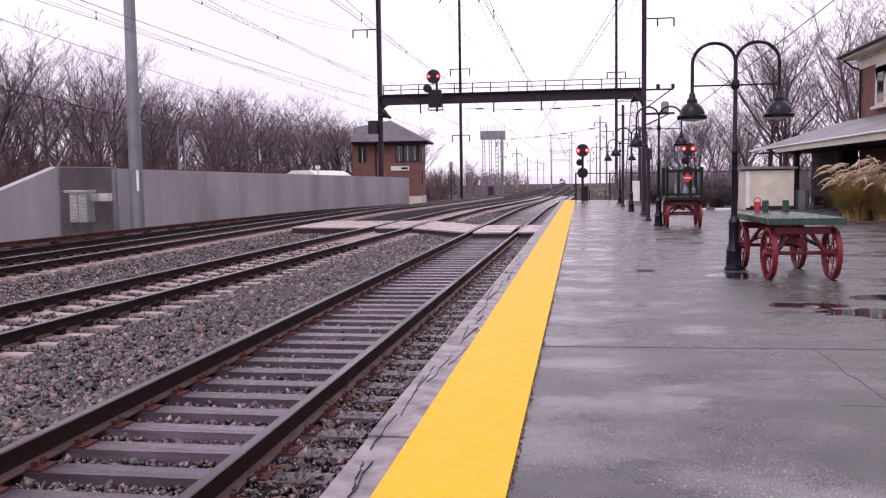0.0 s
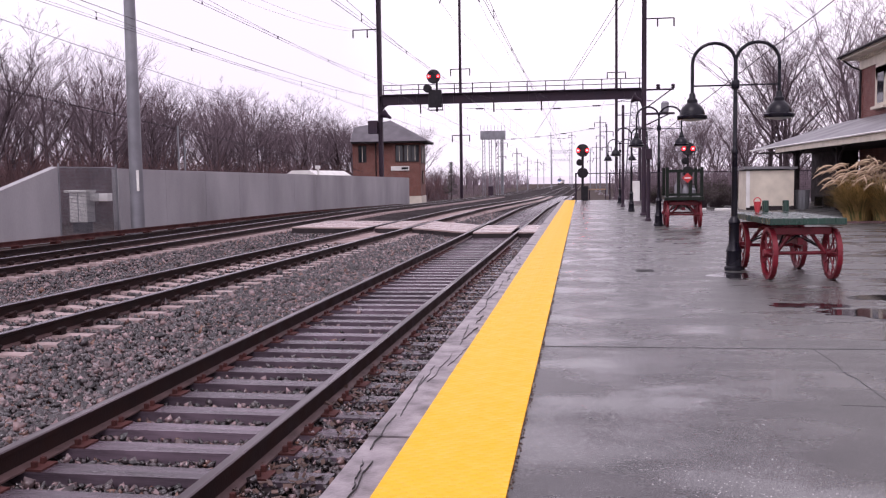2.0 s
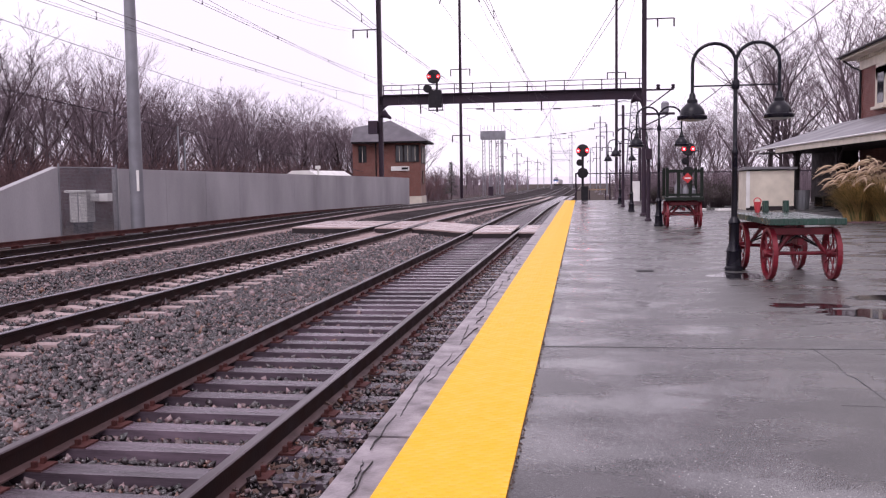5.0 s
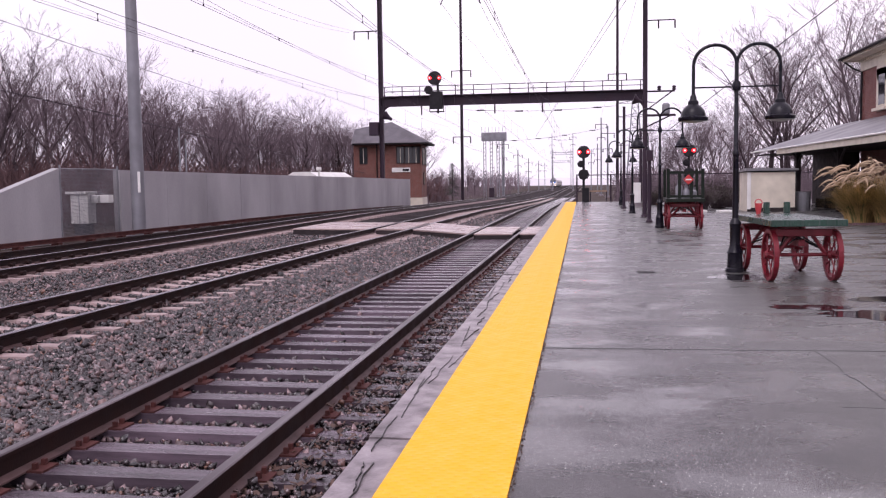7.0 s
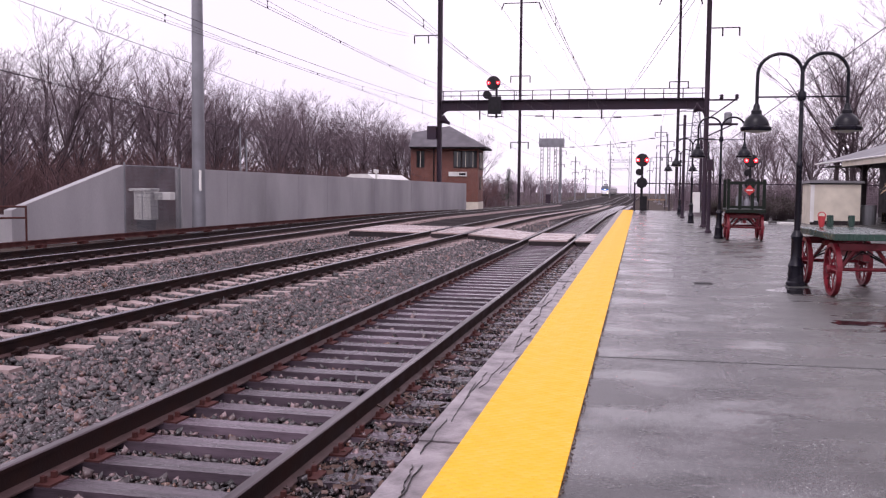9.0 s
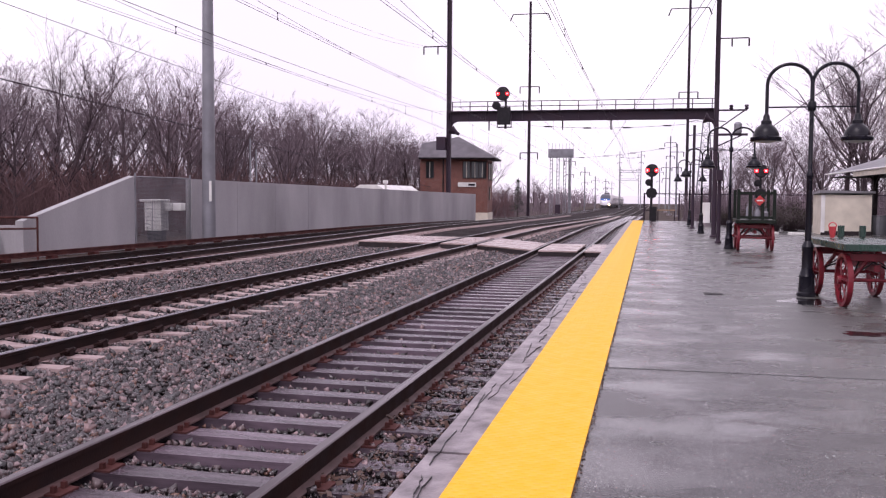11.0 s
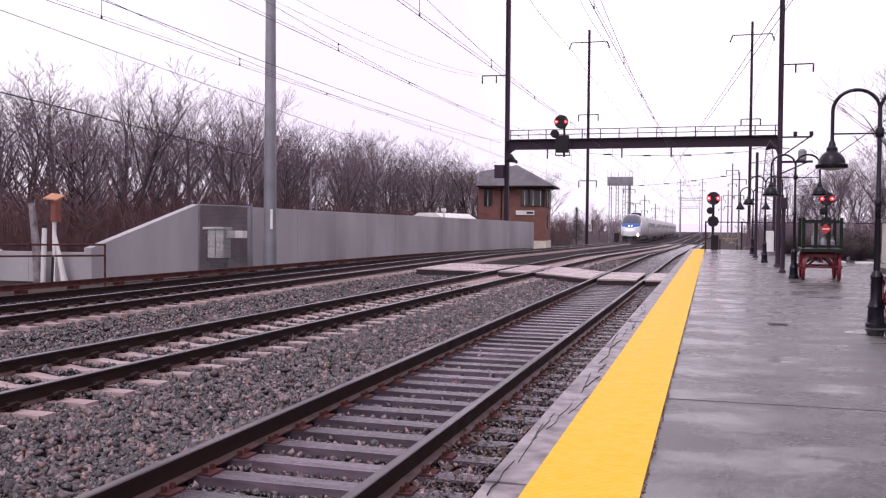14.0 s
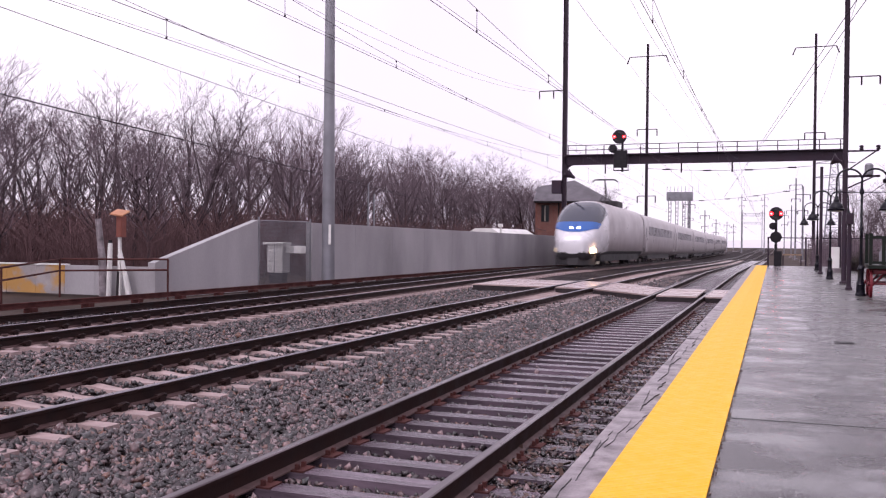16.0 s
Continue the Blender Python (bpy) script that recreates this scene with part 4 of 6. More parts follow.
# ---- signal tower: two-storey brick cabin ----
def signal_tower():
    t = thing("signal_tower", "two-storey red brick signal tower with a hipped slate roof", "signal tower", pose(-18.45, 88.2, -0.95, 0, 0, 4))
    W, D, H = 6.5, 4.6, 5.9
    g = Geo().box((0, 0, H / 2), (W, D, H))
    part("wall", g, BRICK_T, t)
    part("plinth", Geo().box((0, 0, 0.4), (W + 0.12, D + 0.12, 0.8)), CREAM, t)
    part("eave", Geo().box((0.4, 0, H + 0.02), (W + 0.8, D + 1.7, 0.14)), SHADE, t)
    e, ew, ed = H + 0.09, (W + 1.7) / 2, (D + 1.9) / 2
    part("roof", Geo().add([(-W / 2 - 0.05, -ed, e), (ew, -ed, e), (ew, ed, e), (-W / 2 - 0.05, ed, e), (-W / 2 - 0.05, -1.2, e + 1.45), (-W / 2 - 0.05, 1.2, e + 1.45), (0.15, 0, e + 2.15)], [(0, 1, 6, 4), (1, 2, 6), (2, 3, 5, 6), (3, 0, 4, 5), (4, 6, 5), (3, 2, 1, 0)]), SLATE, t)
    front = -D / 2

    def window(x, z, w, h, face=0):
        o = part("window", Geo().box((0, 0, 0), (w + 0.16, 0.08, h + 0.16)), SHADE, t, at=pose(x, front - 0.02, z) if not face else pose(W / 2 + 0.02, x, z, 0, 0, 90))
        part("pane", Geo().box((0, -0.03, 0), (w, 0.05, h)), GLASS_DARK, o)
        part("mullion", Geo().box((0, -0.065, 0), (0.05, 0.04, h)), CREAM, o)
        return o
    for x in (-2.3, 1.25, 2.05, 2.75):
        window(x, 4.85, 0.62, 1.45)
    window(0.3, 2.05, 1.4, 0.7)
    for y in (-1.3, 0.2, 1.5):
        window(y, 4.75, 0.8, 1.5, 1)
    window(-0.4, 2.6, 0.6, 1.1, 1)
    sign = part("name_board", Geo().box((1.3, front - 0.06, 3.45), (1.75, 0.06, 0.42)), WHITE, t, "white name board with dark lettering")
    part("lettering", Geo().box((1.75, front - 0.1, 3.45), (0.62, 0.03, 0.2)), SIGNAL_BLACK, sign)
    part("drainpipe", Geo().tube([(-1.0, front - 0.12, 0), (-1.0, front - 0.12, H)], 0.06, 8), IRON, t)
    part("vent_pipe", Geo().tube([(-2.6, 0.3, e), (-2.6, 0.3, e + 1.2)], 0.14, 8), IRON, t)


signal_tower()


# ---- platform lamps ----
def platform_lamp():
    t = thing("platform_lamp", "black cast-iron platform lamp with two arched arms and bell shades", "lamp post", group="platform lamps")
    part("base", Geo().lathe([(0.138, 0), (0.138, 0.05), (0.118, 0.07), (0.108, 0.27), (0.12, 0.30), (0.10, 0.34), (0.078, 0.42), (0.078, 0.70), (0.092, 0.73), (0.072, 0.78), (0.046, 0.82)], 16), LAMP_BLACK, t, smooth=True)
    part("post", Geo().lathe([(0.046, 0.8), (0.041, 1.75), (0.05, 1.77), (0.05, 1.82), (0.034, 1.84), (0.03, 3.12)], 12), LAMP_BLACK, t, smooth=True)
    part("collar", Geo().lathe([(0.05, 2.73), (0.062, 2.76), (0.062, 2.84), (0.05, 2.87)], 12), LAMP_BLACK, t, smooth=True)
    for s in (-1, 1):
        pts = [(0, 0, 3.05)] + [(s * (0.315 - 0.315 * math.cos(a)), 0, 3.12 + 0.30 * math.sin(a)) for a in [math.pi * k / 12 for k in range(13)]] + [(s * 0.63, 0, 2.55)]
        part("arm", Geo().tube(pts, 0.026, 8), LAMP_BLACK, t, smooth=True)
        shade = part("shade", Geo().lathe([(0.212, 2.29), (0.224, 2.305), (0.224, 2.345), (0.188, 2.362), (0.182, 2.40), (0.166, 2.445), (0.132, 2.495), (0.092, 2.525), (0.078, 2.54), (0.078, 2.585), (0.052, 2.61), (0.046, 2.66), (0.03, 2.69)], 24, (s * 0.63, 0, 0)), LAMP_BLACK, t, "black bell-shaped metal shade", smooth=True)
        part("bulb_glass", Geo().lathe([(0.05, 2.262), (0.13, 2.275), (0.195, 2.292)], 16, (s * 0.63, 0, 0)), FROST, shade)
    part("tie_rod", Geo().tube([(-0.63, 0, 2.79), (0.63, 0, 2.79)], 0.012, 6), LAMP_BLACK, t)
    return t


FROST = surf("frosted_glass", (0.45, 0.44, 0.43), 0.4, vary=0.1, bump=0)
lamp = platform_lamp()
lamp.matrix_basis = pose(2.30, 14.4, 0)
for x, y in ((2.22, 27.1), (2.06, 38.6), (2.08, 50.2)):
    copy_thing(lamp, pose(x, y, 0, 0, 0, 0))


# ---- dwarf and platform-end signals ----
def post_signal(x, y, z0, label):
    t = thing("post_signal", label, "signal", pose(x, y, z0))
    part("mast", Geo().tube([(0, 0, 0), (0, 0, 3.1)], 0.08, 10), SIGNAL_BLACK, t)
    signal_head(t, 0, -0.18, 3.28, 0.41)
    turn = Matrix.Rotation(radians(90), 3, "X")
    part("lower_head", Geo().lathe([(0.22, -0.15), (0.22, 0.16), (0.15, 0.2)], 18, (-0.18, -0.12, 2.52), turn), SIGNAL_BLACK, t)
    part("case", Geo().lathe([(0.36, -0.14), (0.36, 0.18), (0.3, 0.22)], 8, (0, -0.05, 1.85), turn), SIGNAL_BLACK, t)
    part("cabinet", Geo().box((0.12, 0.05, 0.5), (0.45, 0.4, 1.0)), SIGNAL_BLACK, t, bevel=0.02)


post_signal(0.12, 59.8, -0.15, "black post signal with two red lamps at the platform end")
post_signal(6.75, 60.4, -0.15, "black post signal with two red lamps behind the baggage cart")


def end_fence():
    t = thing("end_fence", "dark pipe and wire fence closing the platform end", "fence")
    xs = [-0.32, 1.86, 4.4, 7.0, 9.6, 12.2, 14.8]
    for x in xs:
        part("post", Geo().tube([(x, 60.6, -0.65), (x, 60.6, 1.72)], 0.05, 8), DARK_STEEL, t)
    for z in (1.66,):
        part("rail", Geo().tube([(-0.32, 60.6, z), (14.8, 60.6, z)], 0.03, 6), DARK_STEEL, t)
    part("low_rail", Geo().tube([(-0.32, 60.6, 0.6), (0.0, 60.6, 0.6)], 0.03, 6), DARK_STEEL, t)
    g = Geo()
    for k in range(120):
        x = 1.9 + k * 0.108
        g.tube([(x, 60.6, -0.1), (x, 60.6, 1.64)], 0.006, 3)
    for k in range(16):
        g.tube([(1.9, 60.6, 0.0 + k * 0.108), (14.8, 60.6, 0.0 + k * 0.108)], 0.006, 3)
    tagged(part("wire_mesh", g, DARK_STEEL, t), kind="stuff")
    b = thing("pipe_barrier", "low rusty pipe barrier at the platform end", "barrier")
    for x in (0.55, 1.58):
        part("leg", Geo().tube([(x, 60.0, -0.62), (x, 60.0, 0.64)], 0.035, 8), DARK_STEEL, b)
    part("top_bar", Geo().box((1.06, 60.0, 0.63), (1.1, 0.08, 0.08)), surf("weathered_timber", (0.3, 0.2, 0.13), 0.7), b)


end_fence()
for x, y, h, r, words in ((2.30, 34.65, 5.5, 0.085, "dark steel pole at the platform edge of the gantry"), (2.15, 30.25, 2.15, 0.065, "short dark post with a small box on top"), (2.98, 48.1, 3.8, 0.075, "slim dark post on the platform"), (1.98, 44.4, 4.8, 0.07, "slim dark post beside a platform lamp")):
    t = thing("platform_post", words, "post", pose(x, y, 0))
    part("shaft", Geo().lathe([(r * 1.6, 0), (r * 1.6, 0.06), (r, 0.1), (r * 0.92, h)], 12), DARK_STEEL, t)
    if h < 2.5:
        part("box", Geo().box((0, -0.04, h), (0.2, 0.2, 0.35)), DARK_STEEL, t, bevel=0.02)
t = thing("cabinet", "pale grey leaning utility cabinet on the platform", "cabinet", pose(2.72, 47.2, 0))
part("body", Geo().box((0, 0, 0.6), (0.42, 0.35, 1.2)), WHITE, t, bevel=0.02)
part("plinth", Geo().box((0, 0, 0.06), (0.75, 0.5, 0.28)), KERB, t)
t = thing("transformer", "grey pole-mounted transformer and loudspeaker on a bracket", "transformer", pose(2.30, 34.65, 0))
part("bracket", Geo().box((0.55, 0, 3.72), (1.1, 0.06, 0.08)).tube([(0.05, 0, 3.3), (0.9, 0, 3.7)], 0.025, 6), DARK_STEEL, t)
part("can", Geo().lathe([(0.12, 3.76), (0.14, 3.8), (0.14, 4.1), (0.08, 4.16)], 12, (0.75, 0, 0)), GALV_AND_HAZE, t)
part("loudspeaker", Geo().lathe([(0.05, 0), (0.08, 0.15), (0.2, 0.32), (0.21, 0.34)], 14, (-0.1, -0.1, 4.2), Matrix.Rotation(radians(-70), 3, "Y")), DARK_STEEL, t)


# ---- baggage carts ----
def spoked_wheel(parent, x, y, r, name="wheel"):
    turn = Matrix.Rotation(radians(90), 3, "Y")
    w = part(name, Geo().lathe([(r - 0.05, -0.033), (r, -0.033), (r, 0.033), (r - 0.05, 0.033), (r - 0.05, -0.033)], 32, (0, 0, 0), turn), CART_RED, parent, "red spoked iron wheel", at=pose(x, y, r))
    w.data.polygons[-1].use_smooth = False
    bm = bmesh.new()
    bm.from_mesh(w.data)
    bmesh.ops.delete(bm, geom=[f for f in bm.faces if len(f.verts) > 4], context="FACES_ONLY")
    bm.to_mesh(w.data)
    bm.free()
    part("hub", Geo().lathe([(0.05, -0.08), (0.06, -0.05), (0.06, 0.05), (0.05, 0.08)], 12, (0, 0, 0), turn), CART_RED, w)
    for k in range(12):
        a = 2 * math.pi * k / 12
        s = 0.03 if k % 2 else -0.03
        part("spoke", Geo().tube([(s, 0.05 * math.cos(a), 0.05 * math.sin(a)), (0, (r - 0.045) * math.cos(a), (r - 0.045) * math.sin(a))], 0.010, 6), CART_RED, w)
    return w


def baggage_cart(label, at, wdt, ln, stakes=(), rail_frame=False, paint=None):
    paint = paint or CART_GREEN
    t = thing("baggage_cart", label, "baggage cart", at, "baggage carts")
    h = 0.86
    for k in range(6):
        x = -wdt / 2 + (k + 0.5) * wdt / 6
        part("deck_plank", Geo().box((x, 0, h - 0.03), (wdt / 6 - 0.006, ln - 0.02, 0.05)), paint, t)
    for s in (-1, 1):
        part("side_sill", Geo().box((s * (wdt / 2 - 0.02), 0, h - 0.05), (0.06, ln, 0.09)), paint, t, bevel=0.008)
        part("end_sill", Geo().box((0, s * ln / 2, h - 0.05), (wdt + 0.04, 0.06, 0.09)), paint, t, bevel=0.008)
        part("bolster", Geo().box((0, s * (ln / 2 - 0.28), h - 0.19), (wdt * 0.8, 0.12, 0.10)), CART_RED, t, bevel=0.008)
        ya = s * (ln / 2 - 0.32)
        part("axle", Geo().tube([(-wdt / 2 + 0.08, ya, 0.36), (wdt / 2 - 0.08, ya, 0.36)], 0.026, 8), CART_RED, t)
        for sx in (-1, 1):
            part("hound", Geo().tube([(sx * 0.12, ya, h - 0.2), (sx * (wdt / 2 - 0.16), ya, 0.37)], 0.028, 6), CART_RED, t)
            part("brace", Geo().tube([(sx * 0.33, ya, 0.40), (-sx * 0.02, ya - s * 0.05, h - 0.22)], 0.010, 5), IRON, t)
            part("reach_stay", Geo().tube([(sx * 0.3, ya, 0.42), (0, 0, h - 0.22)], 0.014, 5), IRON, t)
            spoked_wheel(t, sx * (wdt / 2 - 0.06), ya, 0.36)
    part("reach", Geo().box((0, 0, 0.52), (0.09, ln - 0.6, 0.09)), CART_RED, t, bevel=0.01)
    part("turntable", Geo().lathe([(0.2, 0.60), (0.2, 0.66), (0.16, 0.69)], 16, (0, ln / 2 - 0.4, 0)), CART_RED, t)
    for x, y, sh in stakes:
        part("stake", Geo().box((x, y, h + sh / 2), (0.09, 0.06, sh)), paint, t, bevel=0.008)
    if rail_frame:
        for z in (0.06, 0.72):
            part("rack_rail", Geo().box((0, -ln / 2 + 0.04, h + z), (wdt, 0.035, 0.07)), paint, t)
    return t


baggage_cart("green-decked baggage cart with red spoked wheels beside a lamp", pose(2.945, 13.97, 0, 0, 0, 3.4), 0.96, 2.2, ((-0.02, 1.02, 0.18), (0.29, 1.02, 0.18)))
baggage_cart("dark green baggage cart with a stake rack and red wheels", pose(2.86, 27.0, 0, 0, 0, -2), 1.0, 2.0,
             ((-0.46, -0.95, 0.82), (-0.16, -0.95, 0.7), (0.16, -0.95, 0.7), (0.46, -0.95, 0.82), (-0.46, 0.95, 0.82), (0.46, 0.95, 0.82)), True, CART_DARK)
t = thing("hazard_sign", "small red diamond sign fixed to the cart's rack", "sign", pose(2.9, 25.98, 1.38))
part("plate", Geo().box((0, 0, 0), (0.2, 0.015, 0.2), Matrix.Rotation(radians(45), 3, "Y")), surf("sign_red", (0.5, 0.03, 0.03), 0.4, vary=0.1), t)
part("lettering", Geo().box((0, -0.012, 0), (0.16, 0.008, 0.035)), WHITE, t)
for k, (dx, r, hh) in enumerate(((-0.12, 0.05, 0.5), (0.08, 0.045, 0.34), (0.28, 0.05, 0.3))):
    t = thing("milk_can", "dull grey metal milk can on the cart", "milk can", pose(2.86 + dx, 26.9, 0.86))
    part("can", Geo().lathe([(r * 2, 0), (r * 2, hh * 0.6), (r * 1.2, hh * 0.75), (r * 1.2, hh * 0.95), (r * 1.4, hh)], 14), GALV_AND_HAZE, t, smooth=True)
# red watering can shape standing on the wooden cart
t = thing("fire_bucket", "small red conical fire bucket with a ring handle on the cart", "bucket", pose(2.70, 14.75, 0.86))
part("body", Geo().lathe([(0.03, 0), (0.04, 0.04), (0.058, 0.16), (0.06, 0.17)], 14), surf("bucket_red", (0.55, 0.06, 0.07), 0.4, vary=0.15), t, smooth=True)
part("handle", Geo().tube([(0.055 * math.cos(a), 0, 0.17 + 0.06 * math.sin(a)) for a in [math.pi * k / 10 for k in range(11)]], 0.008, 6), bpy.data.materials["bucket_red"], t)


# ---- station house with its canopy ----
def station():
    t = thing("station_house", "two-storey red brick station with a slate roof and a long canopy", "station")
    x0, x1, y0, y1, h = 13.0, 24.0, 16.0, 45.8, 6.6
    part("wall", Geo().box(((x0 + x1) / 2, (y0 + y1) / 2, h / 2 - 0.3), (x1 - x0, y1 - y0, h + 0.6)), BRICK_S, t)
    part("frieze", Geo().box(((x0 + x1) / 2, (y0 + y1) / 2, h - 0.1), (x1 - x0 + 0.16, y1 - y0 + 0.16, 0.5)), CREAM, t)
    part("eave", Geo().box(((x0 + x1) / 2, (y0 + y1) / 2, h + 0.24), (x1 - x0 + 1.5, y1 - y0 + 1.5, 0.14)), CREAM, t)
    g = Geo()
    for k in range(60):
        g.box((x0 - 0.14, y1 - 0.1 - k * 0.3, h + 0.1), (0.16, 0.13, 0.13))
    tagged(part("dentils", g, CREAM, t), kind="stuff")
    e = h + 0.32
    part("roof", Geo().add([(x0 - 0.85, y0 - 0.85, e), (x1 + 0.85, y0 - 0.85, e), (x1 + 0.85, y1 + 0.85, e), (x0 - 0.85, y1 + 0.85, e), (18.5, y0 + 5, e + 3.2), (18.5, y1 - 5, e + 3.2)], [(0, 1, 4), (1, 2, 5, 4), (2, 3, 5), (3, 0, 4, 5), (3, 2, 1, 0)]), SLATE, t)
    part("gutter", Geo().tube([(x0 - 0.85, y0, e), (x0 - 0.85, y1 + 0.85, e)], 0.07, 8), IRON, t)
    part("downpipe", Geo().tube([(x0 - 0.8, y1 + 0.7, e), (x0 - 0.35, y1 + 0.25, e - 0.5), (x0 - 0.07, y1 - 0.1, e - 0.7), (x0 - 0.07, y1 - 0.1, 4.0)], 0.05, 8), IRON, t)
    for y in (42.7, 37.5, 32.0, 26.5):
        w = part("window", Geo().box((x0 - 0.03, y, 5.2), (0.12, 1.5, 1.75)).lathe([(0.75, -0.06), (0.75, 0.06)], 24, (x0 - 0.03, y, 6.05), Matrix.Rotation(radians(90), 3, "Y")), CREAM, t, "cream arched window surround")
        part("pane", Geo().box((x0 - 0.075, y, 5.15), (0.05, 0.85, 1.3)), GLASS_DARK, w)
        part("sill", Geo().box((x0 - 0.1, y, 4.3), (0.28, 1.75, 0.12)), CREAM, w)
    for k in range(7):
        part("quoin", Geo().box((x0 + 0.12, y1 - 0.12, 4.1 + k * 0.4), (0.3, 0.3 if k % 2 else 0.5, 0.24)), BRICK_S, t)
    for y in (40.5, 35.0, 29.5, 24.0):
        w = part("ground_window", Geo().box((x0 - 0.03, y, 1.75), (0.12, 1.4, 1.9)), WHITE, t)
        part("pane", Geo().box((x0 - 0.08, y, 1.75), (0.06, 1.15, 1.65)), GLASS_DARK, w)
        for dz in (-0.35, 0.2):
            part("glazing_bar", Geo().box((x0 - 0.12, y, 1.75 + dz), (0.03, 1.15, 0.05)), WHITE, w)
    # canopy
    ya, yb, xe = 14.0, 51.0, 8.95
    roof = Geo().add([(xe, ya, 2.72), (xe, yb, 2.72), (x0 + 0.0, yb - 0.8, 4.0), (x0 + 0.0, ya, 4.0), (xe, ya, 2.66), (xe, yb, 2.66), (x0 + 0.0, yb - 0.8, 3.9), (x0 + 0.0, ya, 3.9)],
                     [(0, 1, 2, 3), (7, 6, 5, 4), (0, 4, 5, 1), (1, 5, 6, 2), (2, 6, 7, 3), (3, 7, 4, 0)])
    part("canopy_roof", roof, CANOPY_ROOF, t, "pale grey sloping canopy roof")
    part("fascia", Geo().box((xe + 0.06, (ya + 44.8) / 2, 2.55), (0.06, 44.8 - ya, 0.22)), CREAM, t)
    part("gutter_lip", Geo().tube([(xe - 0.03, ya, 2.69), (xe - 0.03, yb, 2.69)], 0.035, 6), WHITE, t)
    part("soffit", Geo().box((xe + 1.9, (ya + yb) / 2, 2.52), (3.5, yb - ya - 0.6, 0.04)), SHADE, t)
    for y in (45.0, 38.0, 31.0, 24.0, 17.0):
        c = part("canopy_post", Geo().box((10.0, y, 1.26), (0.2, 0.2, 2.52)), SHADE, t, bevel=0.02)
        for s in (-1, 1):
            part("bracket", Geo().tube([(10.0, y, 1.7)] + [(10.0, y + s * (1.3 - 1.3 * math.cos(a)), 1.65 + 0.85 * math.sin(a)) for a in [radians(15 * k) for k in range(1, 7)]], 0.05, 6), SHADE, c)
    # added dark block closes the gap, standing in for deep shade under the canopy
    part("canopy_end_wall", Geo().box((12.5, 48.4, 1.7), (0.9, 5.1, 3.4)), SHADE, t)


station()
t = thing("shed", "small cream-painted shed with a shallow metal roof", "shed", pose(7.62, 39.9, 0))
part("wall", Geo().box((0, 0, 0.8), (1.85, 2.0, 1.6)), CREAM, t, bevel=0.01)
part("roof", Geo().add([(-1.02, -1.12, 1.66), (1.02, -1.12, 1.66), (1.02, 1.12, 1.6), (-1.02, 1.12, 1.6), (-1.02, -1.12, 1.78), (1.02, -1.12, 1.74), (1.02, 1.12, 1.66), (-1.02, 1.12, 1.68)], [(0, 3, 2, 1), (4, 5, 6, 7), (0, 1, 5, 4), (1, 2, 6, 5), (2, 3, 7, 6), (3, 0, 4, 7)]), CANOPY_ROOF, t)
part("base_board", Geo().box((0, -1.0, 0.08), (1.88, 0.06, 0.16)), SHADE, t)
part("corner_board", Geo().box((-0.88, -1.01, 0.85), (0.14, 0.05, 1.5)), WHITE, t)
t = thing("litter_bin", "pale grey wire litter bin under the canopy", "bin", pose(9.0, 39.6, 0))
part("body", Geo().lathe([(0.28, 0), (0.33, 0.75), (0.34, 0.78)], 14), GALV_AND_HAZE, t)
t = thing("bench", "dark platform bench under the canopy", "bench", pose(10.6, 42.5, 0))
part("seat", Geo().box((0, 0, 0.45), (0.5, 1.8, 0.06)), SHADE, t)
part("backrest", Geo().box((0.25, 0, 0.75), (0.06, 1.8, 0.5)), SHADE, t)
for y in (-0.75, 0.75):
    part("leg", Geo().box((0, y, 0.21), (0.45, 0.07, 0.43)), IRON, t)


